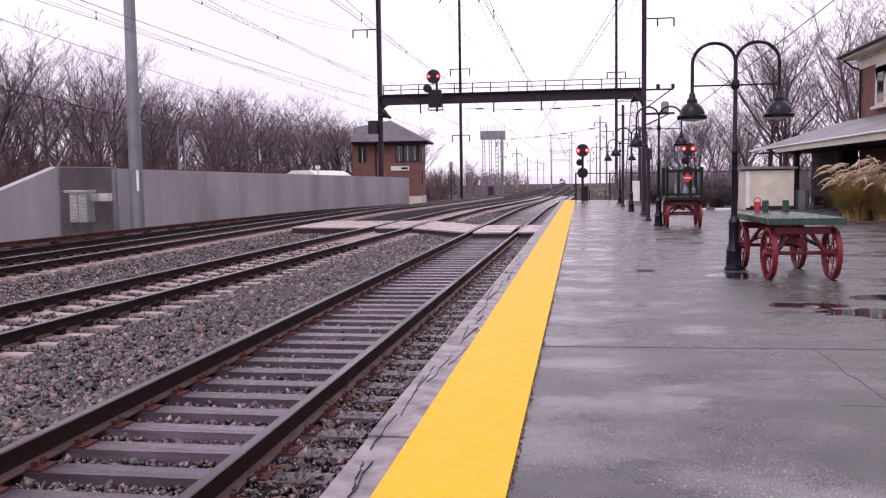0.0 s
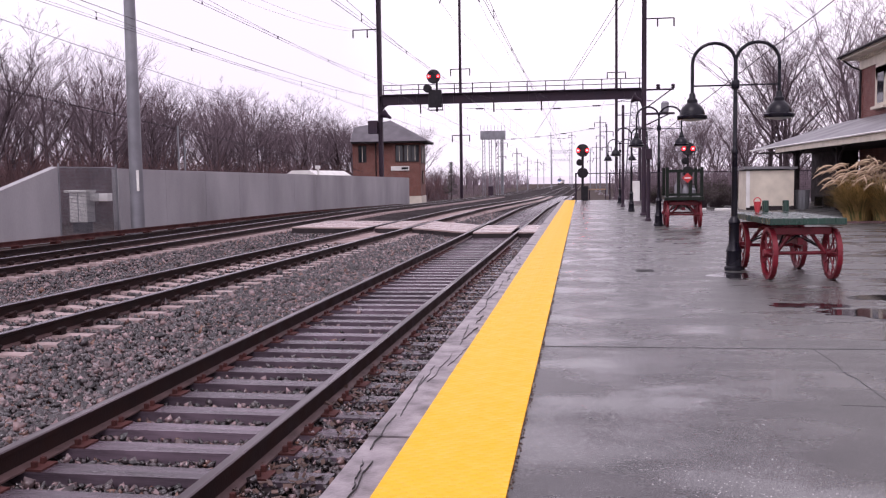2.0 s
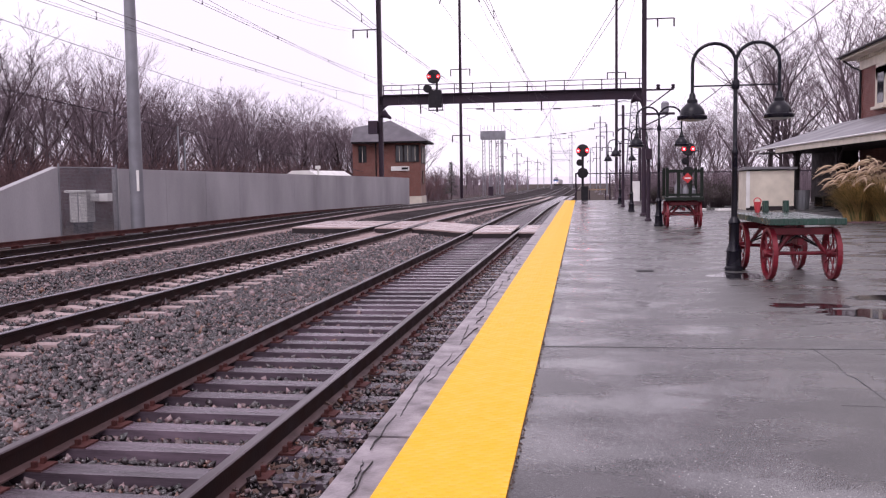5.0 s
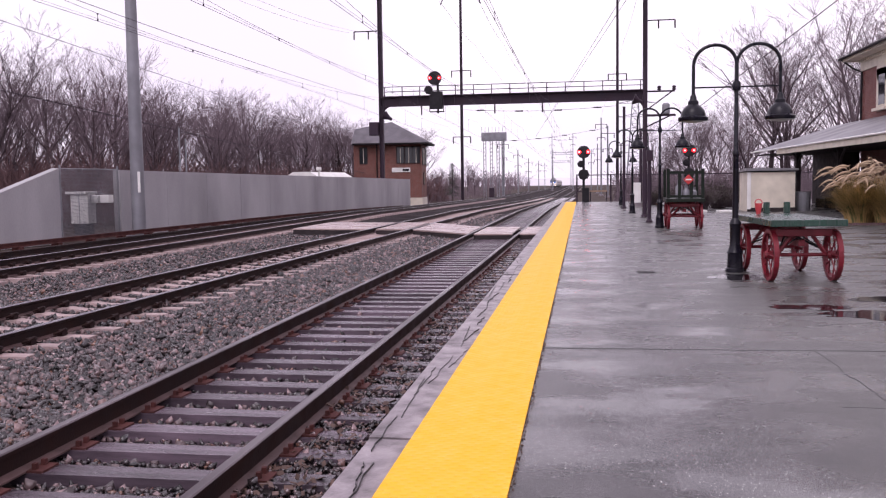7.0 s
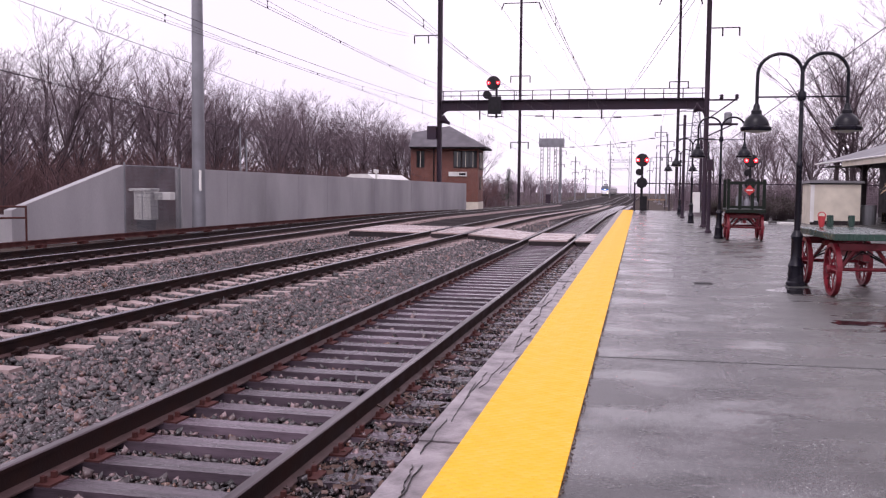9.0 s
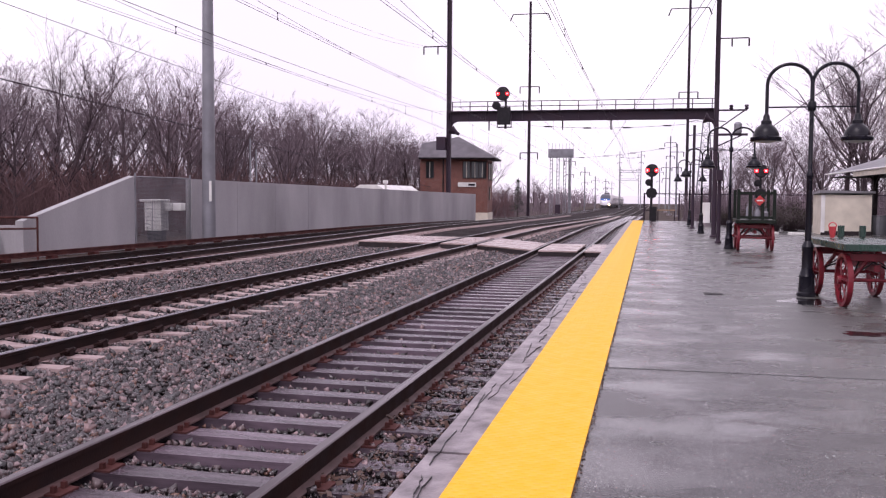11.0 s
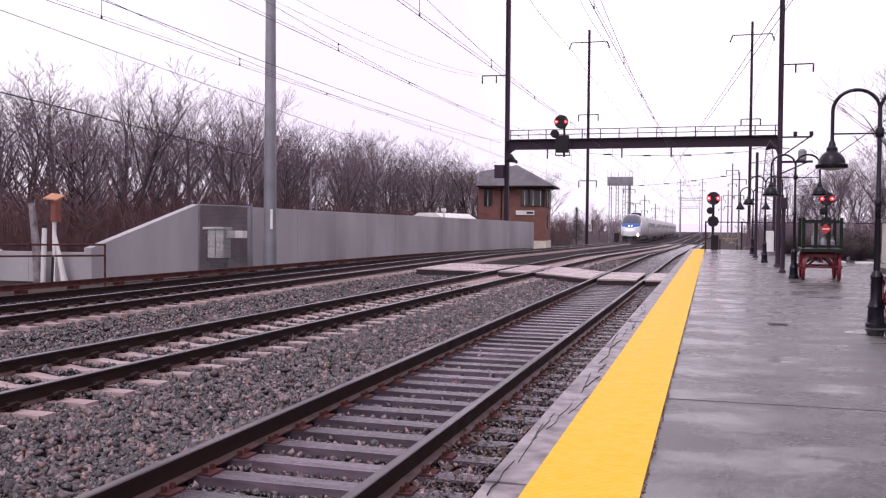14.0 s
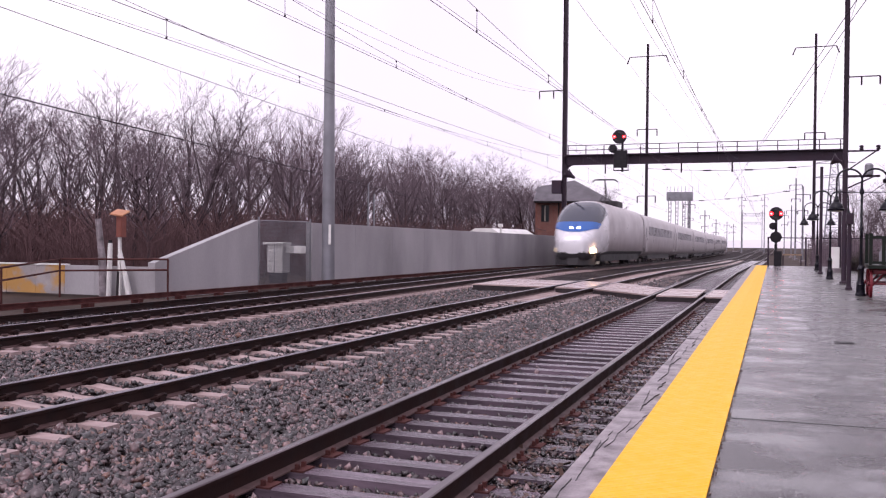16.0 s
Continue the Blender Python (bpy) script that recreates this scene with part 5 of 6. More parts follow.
# ---- plumed grass clump ----
def grass_clump(x, y, label, seed, n=1500, height=1.75, spread=1.0):
    t = thing("ornamental_grass", label, "grass clump", pose(x, y, 0))
    rnd = random.Random(seed)
    for name, m, cnt in (("green_blades", GRASS_G, n // 2), ("dry_blades", GRASS_Y, n)):
        g = Geo()
        for k in range(cnt):
            a = rnd.uniform(0, 2 * math.pi)
            r0 = spread * 0.45 * math.sqrt(rnd.random())
            L = height * rnd.uniform(0.5, 1.0)
            lean = rnd.uniform(0.2, 1.15) * spread
            wv = rnd.uniform(0.006, 0.012)
            pts = []
            for j in range(5):
                u = j / 4
                r = r0 + lean * u ** 1.8
                zz = L * (u - 0.42 * u ** 3 * min(1.3, lean))
                pts.append(Vector((r * math.cos(a), r * math.sin(a), zz)))
            sd = Vector((-math.sin(a + 0.5), math.cos(a + 0.5), 0))
            vs = []
            for j, p in enumerate(pts):
                ww = wv * (1 - 0.85 * j / 4)
                vs += [p - sd * ww, p + sd * ww]
            g.add(vs, [(2 * j, 2 * j + 1, 2 * j + 3, 2 * j + 2) for j in range(4)])
        tagged(part(name, g, m, t), kind="stuff")
    g = Geo()
    for k in range(24):
        a = rnd.gauss(math.pi, 1.1)
        L = height * rnd.uniform(0.7, 1.22)
        lean = rnd.uniform(0.3, 0.95) * spread
        pts = [Vector((lean * u ** 1.6 * math.cos(a), lean * u ** 1.6 * math.sin(a), L * (u - 0.06 * u ** 3))) for u in [j / 7 for j in range(8)]]
        g.tube(pts, 0.006, 4)
        tip = pts[-1]
        d = Vector((math.cos(a), math.sin(a), 0.25)).normalized()
        pl = [tip + d * 0.55 * u - Vector((0, 0, 0.34 * u * u)) for u in [j / 6 for j in range(7)]]
        g.tube(pl, [0.008, 0.022, 0.032, 0.032, 0.025, 0.014, 0.004], 6)
        for q in range(26):
            u = rnd.random()
            p = pl[min(5, int(u * 6))]
            o = Vector((rnd.gauss(0, 1), rnd.gauss(0, 1), rnd.gauss(-0.4, 0.8))) * 0.05
            g.tube([p, p + o + d * 0.05], [0.008, 0.001], 3, False)
    part("plumes", g, PLUME, t, "pale drooping seed plumes")


GRASS_G = surf("grass_green", (0.10, 0.11, 0.03), 0.7, vary=0.35, scale=3, grain=20, bump=0)
GRASS_Y = surf("grass_straw", (0.46, 0.30, 0.115), 0.7, vary=0.45, scale=3, grain=20, bump=0)
PLUME = surf("plume", (0.50, 0.37, 0.26), 0.9, vary=0.25, scale=6, grain=40, bump=0)
grass_clump(8.35, 29.3, "tall straw-coloured ornamental grass with drooping plumes", 3, 2600, 1.7, 0.95)
grass_clump(9.1, 28.9, "straw and green ornamental grass before the station canopy", 4, 2200, 1.6, 1.0)
grass_clump(9.8, 29.3, "dry ornamental grass beside the station canopy", 6, 1500, 1.6, 1.0)
g = Geo()
rnd = random.Random(8)
for k in range(260):
    x, y = rnd.uniform(7.2, 10.5), rnd.uniform(27.9, 28.5)
    g.box((x, y, 0.02), (rnd.uniform(0.03, 0.14), rnd.uniform(0.02, 0.08), 0.03), Matrix.Rotation(rnd.uniform(0, 3), 3, "Z"))
tagged(part("fallen_leaves", g, BRUSH), "brown fallen leaves along the planting bed", "leaves", kind="stuff")


# ---- bare trees ----
def bare_tree(seed, height, spread, kids, thin=0.0075):
    """Tapered trunk with rising limbs that fork again and again, then thousands of thin twigs."""
    rnd = random.Random(seed)
    trunk, crown = Geo(), Geo()

    def limb(p, d, length, r, level):
        if level == 4:
            # a last twig: a three-sided spike
            u = d.orthogonal().normalized()
            v = d.cross(u)
            crown.add([p + u * r, p - u * r * 0.5 + v * r, p - u * r * 0.5 - v * r, p + d * length], [(0, 1, 3), (1, 2, 3), (2, 0, 3)])
            return
        n = (7, 5, 3, 2)[level]
        pts, rad, way = [p], [r], []
        for k in range(n):
            d = (d + Vector((rnd.gauss(0, 0.07), rnd.gauss(0, 0.07), (0.12, 0.13, 0.10, 0.06)[level]))).normalized()
            p = p + d * length / n
            pts.append(p)
            way.append(d)
            rad.append(max(0.005, r * (1 - 0.72 * (k + 1) / n)))
        (trunk if level < 2 else crown).tube(pts, rad, (7, 5, 3, 3)[level], level == 0)
        for k in range(kids[level]):
            u = rnd.uniform((0.36, 0.2, 0.15, 0.1)[level], 1.0)
            i = min(n - 1, int(u * n))
            q = pts[i].lerp(pts[i + 1], u * n - i)
            a = rnd.uniform(0, 2 * math.pi)
            side = Vector((math.cos(a), math.sin(a), rnd.uniform(-0.1, 0.25)))
            nd = (way[i] * 0.8 + side * spread * (1.0, 0.95, 0.8, 0.65)[level] * rnd.uniform(0.5, 1.0)).normalized()
            share = (0.72 - 0.32 * u, 0.54 - 0.12 * u, 0.48, 0.46)[level]
            limb(q, nd, length * share * rnd.uniform(0.75, 1.2), max(thin, rad[i] * rnd.uniform(0.42, 0.6)), level + 1)

    limb(Vector((0, 0, -0.3)), Vector((rnd.gauss(0, 0.04), rnd.gauss(0, 0.04), 1)), height * 0.76, height * 0.0165, 0)
    return trunk, crown


KINDS = []
for seed, hh, sp in ((11, 11.2, 1.1), (12, 10.6, 1.2), (13, 12.0, 0.95), (14, 10.4, 1.3), (15, 11.0, 1.05)):
    tr, cr = bare_tree(seed, hh, sp, (12, 7, 5, 4))
    KINDS.append((tr.mesh("trunk", BARK, True), cr.mesh("crown", TWIG)))

for seed, hh, sp in ((31, 11.0, 1.1), (32, 12.0, 1.0), (33, 10.5, 1.2)):
    tr, cr = bare_tree(seed, hh, sp, (10, 6, 4, 3), 0.012)
    KINDS.append((tr.mesh("trunk", BARK, True), cr.mesh("crown", TWIG)))


def plant_tree(k, x, y, size, turn, label):
    t = thing("bare_tree", label, "tree", pose(x, y, fall(y) - 0.6, 0, 0, turn) @ Matrix.Scale(size, 4), "bare trees")
    part("trunk", KINDS[k][0], None, t)
    part("crown", KINDS[k][1], None, t)


rnd = random.Random(21)
for i in range(170):
    u = i / 170
    row = i % 5
    # the wood runs behind the wall, from far on the near side to beyond the tower
    y = 12 + 116 * u + rnd.uniform(-2, 2)
    x = -30 - row * 5.0 + 0.06 * y + rnd.uniform(-1.8, 1.8)
    plant_tree(rnd.randrange(5) if row < 2 else 5 + rnd.randrange(3), x, y, rnd.uniform(0.58, 0.78) * (1.12 if u > 0.22 else 1.0) * (1.0 + 0.05 * row), rnd.uniform(0, 360), "leafless grey-brown woodland tree behind the concrete wall")
for x, y, s in ((14, 72, 1.25), (19, 66, 1.3), (24, 70, 1.35), (17, 82, 1.2), (28, 62, 1.2), (11, 90, 0.8), (22, 84, 1.2), (31, 75, 1.2), (8, 105, 0.7), (14, 100, 0.8), (26, 56, 1.25), (20, 58, 1.1), (9, 76, 0.55), (12, 70, 0.6), (7, 84, 0.5), (10.5, 96, 0.7), (15, 68, 0.75), (17.5, 63, 0.8), (13, 80, 0.8), (12, 112, 0.9), (17, 120, 1.0), (21, 76, 1.35), (16, 75, 1.2), (23, 62, 1.3), (27, 80, 1.4), (19, 90, 1.3)):
    plant_tree(rnd.randrange(5), x, y, s, rnd.uniform(0, 360), "tall leafless tree behind the station house")
for k in range(18):
    plant_tree(5 + rnd.randrange(3), 7.5 + 1.0 * k + rnd.uniform(-1, 1), rnd.uniform(74, 108), rnd.uniform(0.5, 0.72), rnd.uniform(0, 360), "small leafless tree behind the platform-end fence")
for x, y, s in ((-20, 108, 0.55), (-23, 116, 0.6), (-25, 130, 0.6), (-22, 140, 0.5), (-27, 124, 0.7), (-28, 150, 0.6), (-22, 190, 0.6), (-26, 210, 0.7)):
    plant_tree(rnd.randrange(5), x, y, s, rnd.uniform(0, 360), "small leafless tree beside the line beyond the tower")


def brush(name, label, n, area, lo, hi, mat, thick=0.018):
    g = Geo()
    for k in range(n):
        x, y = area(rnd)
        z = fall(y) - 0.65
        hgt = rnd.uniform(lo, hi)
        for q in range(3):
            dx, dy = rnd.gauss(0, 0.3), rnd.gauss(0, 0.3)
            g.tube([(x, y, z), (x + dx * 0.6, y + dy * 0.6, z + hgt * 0.5), (x + dx * hgt, y + dy * hgt, z + hgt * rnd.uniform(0.7, 1))], [thick, thick * 0.8, thick * 0.4], 3, False)
    tagged(part(name, g, mat), label, "undergrowth", kind="stuff")


def wood_edge(r):
    y = r.uniform(8, 128)
    return (-26 if y > 29 else -33) - r.random() ** 1.3 * 26 + 0.06 * y, y


def right_edge(r):
    return r.uniform(3.0, 40), r.uniform(62, 90)


brush("undergrowth", "reddish-brown leafless undergrowth below the woodland trees", 8200, wood_edge, 0.8, 4.6, BRUSH)
brush("far_wood", "dense leafless wood deeper behind the trees", 4600, lambda r: (r.uniform(-78, -46), r.uniform(-10, 190)), 2.5, 7.0, BRUSH, 0.045)
# the mist over these far woods is only their pale colour
brush("far_wood", "leafless woods along the line, paled to stand for mist", 1500, lambda r: (r.choice((r.uniform(-110, -24), r.uniform(14, 110))), r.uniform(250, 470)), 4.0, 9.0, TWIG, 0.09)
brush("undergrowth", "brown scrub behind the platform-end fence", 3200, right_edge, 1.2, 3.6, TWIG)
brush("undergrowth", "thin scrub beside the line beyond the tower", 700, lambda r: (r.uniform(-34, -17), r.uniform(95, 240)), 0.6, 1.8, TWIG)

def shrub(x, y, z, size, seed, label):
    """A dense ball-less thicket: many fine stems fanning out, with small dark leaves on them."""
    t = thing("shrub", label, "shrub", pose(x, y, z), "shrubs")
    r = random.Random(seed)
    stems, leaves = Geo(), Geo()
    for k in range(150):
        a, lean = r.uniform(0, 6.283), r.uniform(0.1, 0.9)
        L = size * r.uniform(0.55, 1.05)
        p0 = Vector((0.25 * size * math.cos(a) * r.random(), 0.25 * size * math.sin(a) * r.random(), 0))
        p2 = p0 + Vector((math.cos(a) * lean * L, math.sin(a) * lean * L, L * (1.1 - 0.55 * lean)))
        stems.tube([p0, p0.lerp(p2, 0.5) + Vector((0, 0, 0.12 * L)), p2], [0.012, 0.008, 0.003], 3, False)
        for q in range(9):
            p = p0.lerp(p2, r.uniform(0.35, 1.0)) + Vector((r.gauss(0, 0.06), r.gauss(0, 0.06), r.gauss(0.05, 0.06)))
            u, v = Vector((r.gauss(0, 1), r.gauss(0, 1), r.gauss(0, 1))).normalized() * 0.035, Vector((r.gauss(0, 1), r.gauss(0, 1), r.gauss(0, 1))).normalized() * 0.02
            leaves.add([p - u, p + v, p + u, p - v], [(0, 1, 2, 3)])
    part("twig_mass", stems, BARK, t)
    part("foliage", leaves, SHRUB_LEAF, t)


SHRUB_LEAF = surf("shrub_leaf", (0.040, 0.033, 0.022), 0.6, vary=0.5, scale=2, grain=20, bump=0)
for k, (x, y, s) in enumerate(((5.2, 42.0, 1.2), (6.1, 43.0, 1.3), (4.6, 46.0, 1.2), (7.0, 45.5, 1.4), (5.8, 48.0, 1.5), (3.9, 50.0, 1.1), (8.2, 47.0, 1.5))):
    shrub(x, y, 0.0, s, 40 + k, "dark brown-green shrub beyond the platform lamps")
for x, y, w in ((4.75, 38.6, 0.5), (5.7, 38.2, 0.6)):
    t = thing("paving_slab", "pale wet slab lying on the platform", "slab", pose(x, y, 0, 0, 0, 12))
    part("slab", Geo().box((0, 0, 0.05), (w, 0.5, 0.1)), WHITE, t, bevel=0.02)

def evergreen(x, y, height):
    """A small conifer: whorls of drooping boughs with needles along them."""
    t = thing("evergreen_tree", "small dull green conifer beside the line", "tree", pose(x, y, fall(y) - 0.6))
    r = random.Random(77)
    part("trunk", Geo().tube([(0, 0, 0), (0.05, 0, height)], [0.11, 0.02], 6), BARK, t)
    g = Geo()
    for k in range(26):
        z = height * (0.18 + 0.8 * k / 26)
        reach = 1.25 * (1 - k / 27) + 0.12
        for q in range(7):
            a = r.uniform(0, 6.283)
            end = Vector((reach * math.cos(a) * r.uniform(0.6, 1.1), reach * math.sin(a) * r.uniform(0.6, 1.1), z - 0.18 * reach))
            g.tube([(0, 0, z), end], [0.02, 0.006], 3, False)
            for s in range(16):
                p = Vector((0, 0, z)).lerp(end, r.uniform(0.25, 1.0))
                o = Vector((r.gauss(0, 0.09), r.gauss(0, 0.09), r.gauss(-0.03, 0.06)))
                v = Vector((r.gauss(0, 1), r.gauss(0, 1), r.gauss(0, 1))).normalized() * 0.02
                g.add([p, p + o + v, p + o - v], [(0, 1, 2)])
    part("foliage", g, surf("conifer_green", (0.055, 0.062, 0.052), 0.8, vary=0.4, bump=0), t)


evergreen(-16.9, 120, 5.2)

# wooded ridge far beyond everything, mist put into its pale base colour
HAZE = surf("mist_coloured_ridge", (0.76, 0.73, 0.78), 1.0, vary=0.12, scale=0.02, grain=0.3, bump=0)
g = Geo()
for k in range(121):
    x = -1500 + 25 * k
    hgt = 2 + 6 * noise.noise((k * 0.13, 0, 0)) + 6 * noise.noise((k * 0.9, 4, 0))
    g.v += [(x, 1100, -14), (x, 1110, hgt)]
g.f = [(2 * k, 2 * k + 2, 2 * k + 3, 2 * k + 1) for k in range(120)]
tagged(part("backdrop", g, HAZE), "wooded ridge paled to stand for mist", "backdrop", kind="structure")


# ---- clutter beyond the far track ----
def stained_concrete():
    """Grey concrete with large ochre stains over it."""
    m = surf("ochre_stained_concrete", (0.36, 0.33, 0.33), 0.75, vary=0.3, scale=1.2, grain=30, bump=0.15, spec=0.3)
    n, l = m.node_tree.nodes, m.node_tree.links
    b = n["Principled BSDF"]
    co, no, mr, mx = (n.new("ShaderNode" + k) for k in ("TexCoord", "TexNoise", "MapRange", "Mix"))
    no.inputs["Scale"].default_value, no.inputs["Detail"].default_value = 1.1, 6
    l.new(co.outputs["Object"], no.inputs["Vector"])
    mr.inputs["From Min"].default_value, mr.inputs["From Max"].default_value = 0.44, 0.55
    l.new(no.outputs["Fac"], mr.inputs["Value"])
    mx.data_type = "RGBA"
    l.new(mr.outputs[0], mx.inputs["Factor"])
    l.new(b.inputs["Base Color"].links[0].from_socket, mx.inputs["A"])
    mx.inputs["B"].default_value = (0.48, 0.27, 0.09, 1)
    l.new(mx.outputs["Result"], b.inputs["Base Color"])
    return m


OCHRE = stained_concrete()
t = thing("pipe_railing", "rusty two-rail pipe railing before a low block wall", "railing")
turns = [(-18.3, 24.7), (-22.1, 24.1), (-20.4, 20.0), (-19.2, 17.4)]
for heights in ((0.68, 0.64, 0.50, 0.42), (0.34, 0.26, 0.14, 0.08)):
    part("rail", Geo().tube([(x, y, z) for (x, y), z in zip(turns, heights)], 0.032, 8), RUST, t)
for (x, y), z in zip(turns, (0.68, 0.64, 0.50, 0.42)):
    part("post", Geo().tube([(x, y, -0.62), (x, y, z + 0.02)], 0.032, 8), RUST, t)
t = thing("block_wall", "low grey block wall with ochre stains and a pale coping", "wall", kind="structure")
for k in range(9):
    a, b = -19.35 - 1.3 * k, -19.35 - 1.3 * (k + 1) + 0.015
    part("block_panel", Geo().box(((a + b) / 2, 25.7, -0.12), (a - b, 0.24, 1.0)), OCHRE if k > 2 else CONCRETE, t)
    if k > 2:
        part("coping", Geo().box(((a + b) / 2, 25.7, 0.402), (a - b, 0.3, 0.045)), WHITE, t)
POST_RED = surf("post_red", (0.24, 0.075, 0.055), 0.7)
t = thing("marker_post", "white marker post with a dark cap", "post", pose(-21.05, 25.2, -0.62, 0, 2, 0))
part("shaft", Geo().lathe([(0.085, 0), (0.08, 1.72), (0.07, 1.8)], 10), WHITE, t)
part("cap", Geo().lathe([(0.07, 1.79), (0.06, 1.9)], 10), SIGNAL_BLACK, t)
t = thing("timber_post", "pale weathered timber post leaning beside a wall", "post", pose(-21.25, 25.2, -0.62, 0, -5, 0))
part("shaft", Geo().tube([(0.0, 0, 0), (0.03, 0, 1.3), (-0.02, 0, 2.62)], [0.15, 0.12, 0.10], 9), KERB, t)
t = thing("lineside_box", "red-brown lineside box under a small tiled roof on a white post", "box", pose(-20.6, 25.2, -0.62))
part("shaft", Geo().box((0, 0, 1.0), (0.09, 0.09, 2.0)), WHITE, t)
part("prop", Geo().tube([(0.32, 0.1, 0), (0.02, 0, 1.55)], [0.11, 0.05], 8), WHITE, t)
part("stump", Geo().tube([(-0.06, -0.02, 0), (-0.02, -0.02, 0.85)], 0.06, 8), SHADE, t)
part("body", Geo().box((0.06, 0, 2.36), (0.22, 0.24, 0.72)), POST_RED, t, bevel=0.01)
part("door", Geo().box((0.06, -0.125, 2.3), (0.16, 0.02, 0.5)), POST_RED, t)
part("roof", Geo().add([(-0.25, -0.2, 2.74), (0.25, -0.2, 2.68), (0.25, 0.2, 2.84), (-0.25, 0.2, 2.9), (-0.25, -0.2, 2.79), (0.25, -0.2, 2.73), (0.25, 0.2, 2.89), (-0.25, 0.2, 2.95)], [(3, 2, 1, 0), (4, 5, 6, 7), (0, 1, 5, 4), (1, 2, 6, 5), (2, 3, 7, 6), (3, 0, 4, 7)]), surf("roof_tile_orange", (0.46, 0.21, 0.11), 0.6), t)
t = thing("electric_cabinet", "weathered white electrical cabinets behind the wire mesh fence", "cabinet", pose(-19.12, 33.1, -0.4))
part("body", Geo().box((0, 0, 0.95), (0.72, 0.6, 1.15)), WHITE, t, bevel=0.02)
part("lid", Geo().box((-0.06, 0, 1.56), (0.92, 0.75, 0.1)), WHITE, t, bevel=0.02)
part("side_box", Geo().box((0.74, 0.1, 1.32), (0.74, 0.4, 0.3)), WHITE, t, bevel=0.02)
part("seam", Geo().box((0, -0.31, 0.95), (0.03, 0.02, 1.1)), GALV_AND_HAZE, t)
part("plinth", Geo().box((0, 0, 0.17), (0.6, 0.4, 0.44)), IRON, t)
t = thing("boat_cover", "pale rounded tarpaulin cover showing over the wall", "cover", pose(*wall_at(33.0, -3.0, -0.7)))
part("cover", Geo().sweep([(-1.2, 0), (1.2, 0), (1.2, 2.5), (0.6, 2.85), (-0.6, 2.85), (-1.2, 2.5)], [(0, -4.0, 0), (0.3, 4.0, 0)]), WHITE, t)
t = thing("camera_post", "white post with a small camera head above the wall", "camera post", pose(*wall_at(27.0, -0.6, -0.7)))
part("shaft", Geo().tube([(0, 0, 0), (0, 0, 2.95)], 0.07, 8), WHITE, t)
part("head", Geo().box((0, -0.05, 3.0), (0.3, 0.25, 0.22)), WHITE, t, bevel=0.03)
for s in (12.0, 12.6):
    t = thing("antenna_post", "thin grey post behind the concrete wall", "post", pose(*wall_at(s, -2.0, -0.7)))
    part("shaft", Geo().tube([(0, 0, 0), (0, 0, 4.9 if s < 12.3 else 4.4)], 0.045, 8), GALV_AND_HAZE, t)


# ---- the train ----
SILVER = surf("train_silver", (0.40, 0.365, 0.375), 0.36, 0.45, vary=0.05, scale=0.8, grain=12, bump=0.0)
NOSE_WHITE = surf("train_nose", (0.72, 0.71, 0.74), 0.3, 0.15, vary=0.08, scale=0.8, grain=12, bump=0.0)
TRAIN_BLUE = plain("train_blue", (0.03, 0.11, 0.36), 0.25)
COACH_GLASS = surf("coach_glass", (0.15, 0.14, 0.155), 0.3, vary=0.2, scale=0.7, grain=9, bump=0.0, spec=0.12)
TRAIN_GLASS = plain("train_glass", (0.05, 0.055, 0.075), 0.06)
UNDER = surf("underframe", (0.03, 0.027, 0.03), 0.7, vary=0.3)
HEAD_LIGHT = plain("headlight", (1.0, 0.80, 0.74), 0.3, glow=14)
DITCH_LIGHT = plain("ditch_light", (1.0, 0.62, 0.28), 0.3, glow=55)

DIM_LIGHT = plain("dim_ditch_light", (0.35, 0.28, 0.2), 0.3, glow=0.6)


def nose_form(s):
    """Half width, underside and roof of the power car s metres behind its tip."""
    ease = lambda a, b: max(0.0, min(1.0, (s - a) / (b - a)))
    u = ease(0, 4.6)
    half = 0.72 + 0.86 * (1 - (1 - ease(0, 3.2)) ** 3.2)
    top = 1.75 + 2.57 * (1 - (1 - u) ** 1.9)
    low = 0.32 + 0.35 * (1 - ease(0, 0.5)) ** 2
    return half, low, top


def nose_point(s, a, out=0.0):
    """a: angle round the section, 0 at one side, 90 degrees on the roof."""
    half, low, top = nose_form(s)
    c, d = math.cos(a), math.sin(a)
    e = 2 / 3.4
    x = (half + out) * math.copysign(abs(c) ** e, c)
    mid = (low + top) / 2
    z = mid + (top - mid + out) * math.copysign(abs(d) ** e, d)
    return Vector((x, s - out, z))


def patch(s0, s1, a0, a1, out, ns=14, na=20, edge=None):
    g = Geo()
    for i in range(ns + 1):
        for j in range(na + 1):
            u, v = i / ns, j / na
            a = a0 + (a1 - a0) * v
            lo, hi = (edge(v) if edge else (s0, s1))
            g.v.append(tuple(nose_point(lo + (hi - lo) * u, a, out)))
    g.f = [(i * (na + 1) + j, i * (na + 1) + j + 1, (i + 1) * (na + 1) + j + 1, (i + 1) * (na + 1) + j) for i in range(ns) for j in range(na)]
    return g


def bogie(parent, y):
    b = part("bogie", Geo().box((0, y, 0.62), (2.3, 3.4, 0.42)), UNDER, parent, bevel=0.04)
    for dy in (-1.4, 1.4):
        for s in (-1, 1):
            part("wheel", Geo().lathe([(0.50, -0.07), (0.50, 0.0), (0.46, 0.07)], 20, (s * 0.7525, y + dy, 0.46), Matrix.Rotation(radians(90 * s), 3, "Y")), UNDER, b)


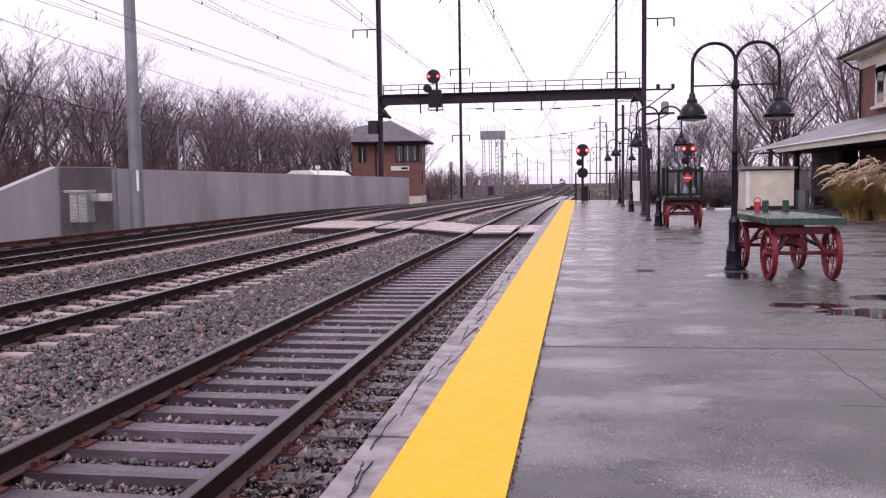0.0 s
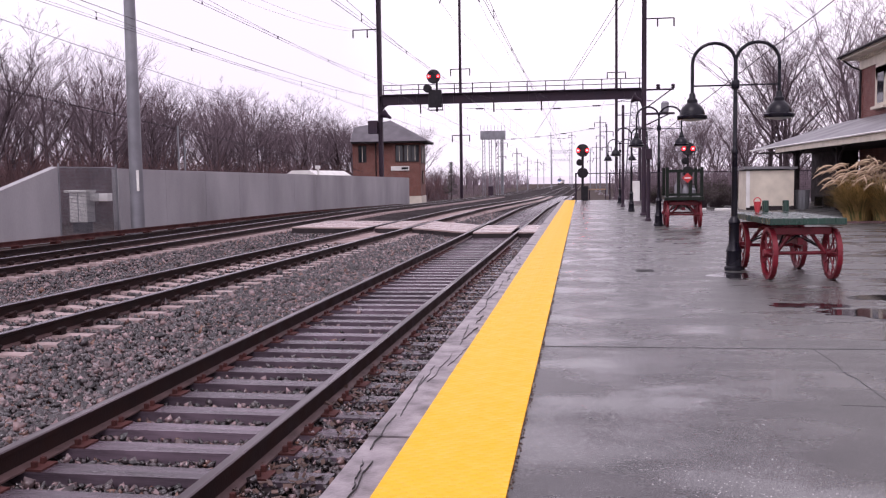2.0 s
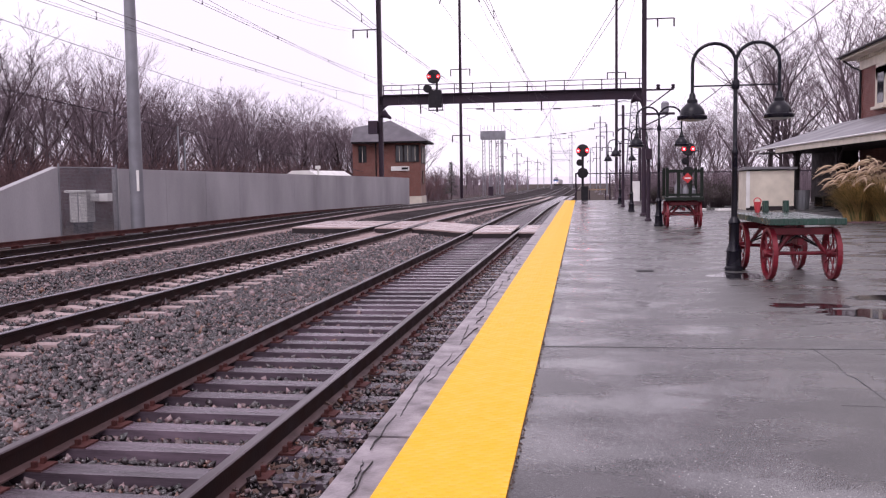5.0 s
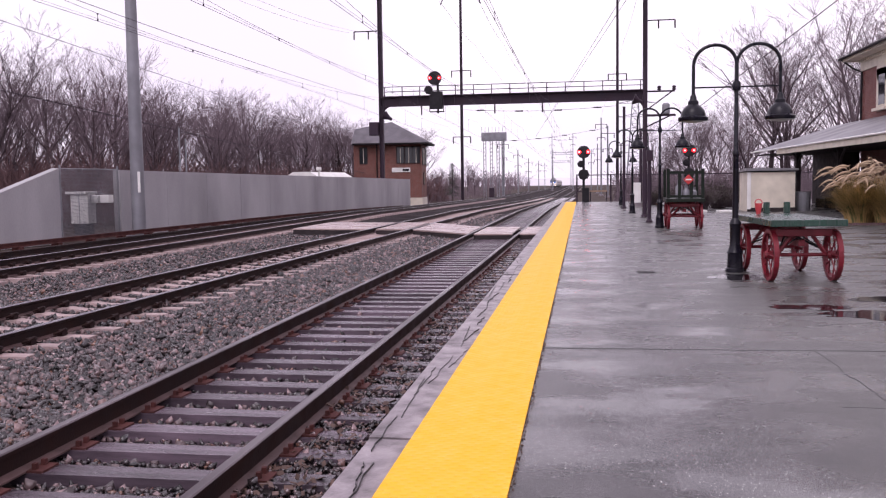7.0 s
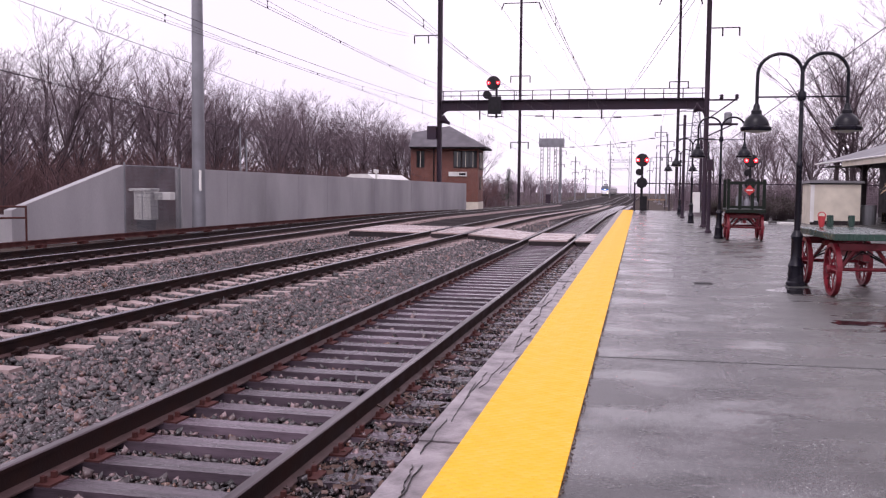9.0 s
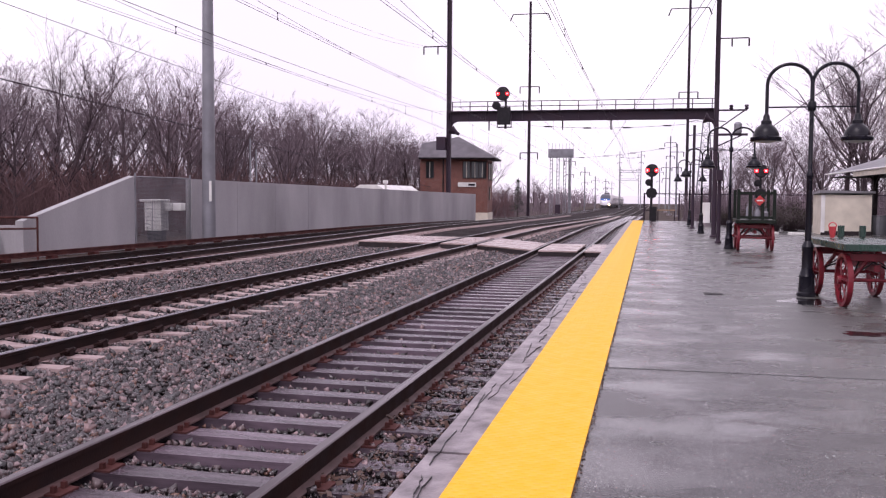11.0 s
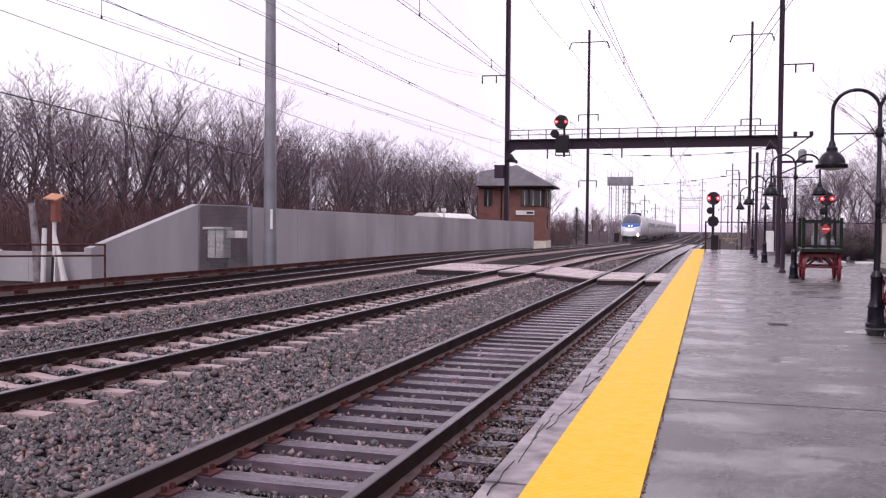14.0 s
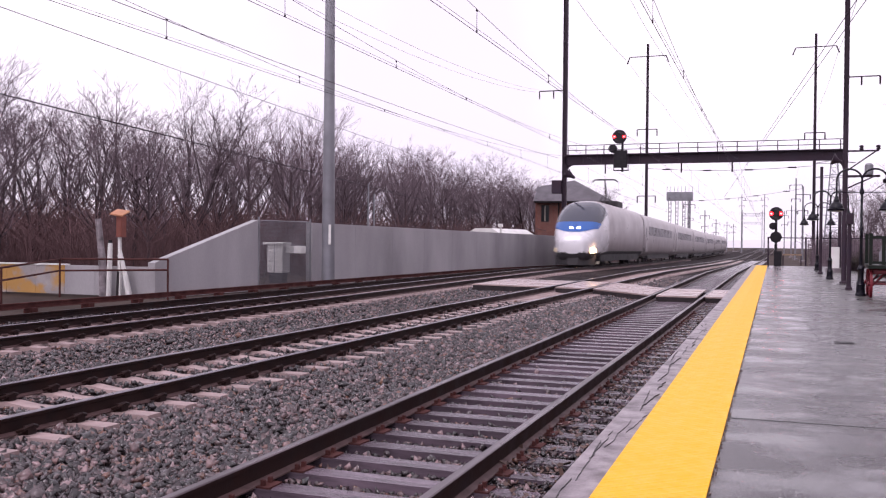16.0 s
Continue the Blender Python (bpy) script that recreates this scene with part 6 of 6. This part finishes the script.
def car_section():
    pts = []
    for k in range(28):
        a = 2 * math.pi * k / 28
        c, d = math.cos(a), math.sin(a)
        e = 2 / 4.2
        pts.append((1.58 * math.copysign(abs(c) ** e, c), 2.32 + 1.88 * math.copysign(abs(d) ** e, d)))
    return pts


def power_car():
    t = thing("power_car", "silver streamlined power car with a blue windscreen band and lit headlights", "train car", group="passenger train")
    g = Geo()
    ss = [0, 0.04, 0.12, 0.25, 0.45, 0.7, 1.0, 1.4, 1.9, 2.5, 3.2, 4.0, 4.6, 8, 14, 20.6]
    n = 48
    for s in ss:
        k = 1.0 if s > 0.2 else 0.72 + 0.28 * math.sqrt(1 - (1 - s / 0.2) ** 2) if s < 0.2 else 1.0
        for j in range(n):
            p = nose_point(s, 2 * math.pi * j / n)
            half, low, top = nose_form(s)
            mid = (low + top) / 2
            g.v.append((p.x * k, s, mid + (p.z - mid) * k))
    for i in range(len(ss) - 1):
        g.f += [(i * n + j, i * n + (j + 1) % n, (i + 1) * n + (j + 1) % n, (i + 1) * n + j) for j in range(n)]
    g.f += [tuple(range(n)), tuple((len(ss) - 1) * n + j for j in range(n))]
    me = g.mesh("body", [NOSE_WHITE, SILVER, UNDER], True)
    for p in me.polygons:
        if p.center.z < 0.92:
            p.material_index = 2
        elif p.center.y > 4.3:
            p.material_index = 1
    part("body", me, None, t)
    sweep = lambda v: (1.14 + 0.65 * abs(2 * v - 1) ** 2.0, 3.7)
    part("windscreen", patch(0, 0, radians(24), radians(156), 0.012, 16, 24, sweep), TRAIN_GLASS, t, "dark wraparound windscreen", smooth=True)
    band = lambda v: (0.42 + 0.86 * abs(2 * v - 1) ** 2.0, 1.16 + 0.66 * abs(2 * v - 1) ** 2.0)
    part("blue_band", patch(0, 0, radians(22), radians(158), 0.015, 4, 24, band), TRAIN_BLUE, t, "blue band below the windscreen", smooth=True)
    turn = Matrix.Rotation(radians(90), 3, "X")
    for x in (-0.24, 0.24):
        part("headlight", Geo().lathe([(0.10, -0.2), (0.10, 0.06), (0.07, 0.09)], 14, (x, 0.72, 2.42), turn), HEAD_LIGHT, t, "lit white headlight")
    for x, lit in ((-1.15, DIM_LIGHT), (1.15, DITCH_LIGHT)):
        part("ditch_light", Geo().lathe([(0.15, -0.3), (0.15, 0.05), (0.1, 0.08)], 14, (x, 0.62, 1.04), turn), lit, t, "lit amber ditch light")
    part("plough", Geo().add([(-1.25, 0.9, 0.12), (-0.3, 0.05, 0.12), (0.3, 0.05, 0.12), (1.25, 0.9, 0.12), (-1.3, 1.0, 0.75), (-0.35, 0.12, 0.75), (0.35, 0.12, 0.75), (1.3, 1.0, 0.75)], [(0, 1, 5, 4), (1, 2, 6, 5), (2, 3, 7, 6), (4, 5, 6, 7), (3, 2, 1, 0), (0, 4, 7, 3)]), UNDER, t)
    part("underframe", Geo().box((0, 10.6, 0.6), (2.7, 17, 0.5)), UNDER, t)
    for y in (4.6, 16.6):
        bogie(t, y)
    part("roof_well", Geo().box((0, 13.4, 4.42), (1.5, 2.6, 0.62)), UNDER, t, bevel=0.04)
    pan = Geo().tube([(0, 10.7, 4.2), (0, 11.7, 5.1), (0, 11.1, 6.2)], 0.06, 6)
    for s in (-1, 1):
        pan.tube([(s * 0.5, 10.7, 4.2), (s * 0.2, 11.7, 5.1)], 0.04, 5)
    pan.tube([(-0.95, 11.1, 6.05), (-0.7, 11.1, 6.22), (0.7, 11.1, 6.22), (0.95, 11.1, 6.05)], 0.055, 6)
    part("pantograph", pan, IRON, t, "raised single-arm pantograph")
    return t


def coach():
    t = thing("coach", "silver stainless passenger coach with a dark window band", "train car", group="passenger train")
    sec = car_section()
    g = Geo().sweep(sec, [(0, 0.25, 0), (0, 26.2, 0)])
    part("body", g, SILVER, t, smooth=True)
    part("gangway", Geo().sweep([(x * 0.86, 2.3 + (z - 2.3) * 0.9) for x, z in sec], [(0, -0.15, 0), (0, 26.6, 0)]), UNDER, t)
    part("underframe", Geo().box((0, 13, 0.62), (2.6, 17, 0.6)), UNDER, t)
    for y in (4.2, 22.2):
        bogie(t, y)
    for s in (-1, 1):
        for k in range(8):
            part("window", Geo().box((s * 1.575, 4.4 + k * 2.45, 2.75), (0.03, 2.1, 0.78)), COACH_GLASS, t)
        for y in (1.6, 24.8):
            d = part("door", Geo().box((s * 1.577, y, 2.0), (0.03, 0.9, 2.1)), SILVER, t)
            part("door_window", Geo().box((s * 1.595, y, 2.6), (0.02, 0.45, 0.75)), COACH_GLASS, d)
    return t


def on_track(s):
    """The pose of a train car whose front stands at s metres up the line."""
    z0, z1 = RAIL + fall(s), RAIL + fall(s + 18)
    x0, x1 = centre(3, s), centre(3, s + 18)
    d = Vector((x1 - x0, 18, z1 - z0))
    return pose(x0, s, z0, math.degrees(math.atan2(d.z, d.y)), 0, -math.degrees(math.atan2(d.x, d.y)))


TRAIN = [(power_car(), 0.0)]
first_coach = coach()
TRAIN.append((first_coach, 20.9))
for k in range(1, 6):
    TRAIN.append((copy_thing(first_coach, pose(0, 0, 0)), 20.9 + 26.6 * k))


def front(t):
    """Where the train's tip stands at t seconds: a steady 44 m/s."""
    return 56.2 + 44.0 * (16.0 - t)


def motions():
    for ob, behind in TRAIN:
        walk(ob, [(t, on_track(front(t) + behind)) for t in [0.5 * k for k in range(33)]])


motions()
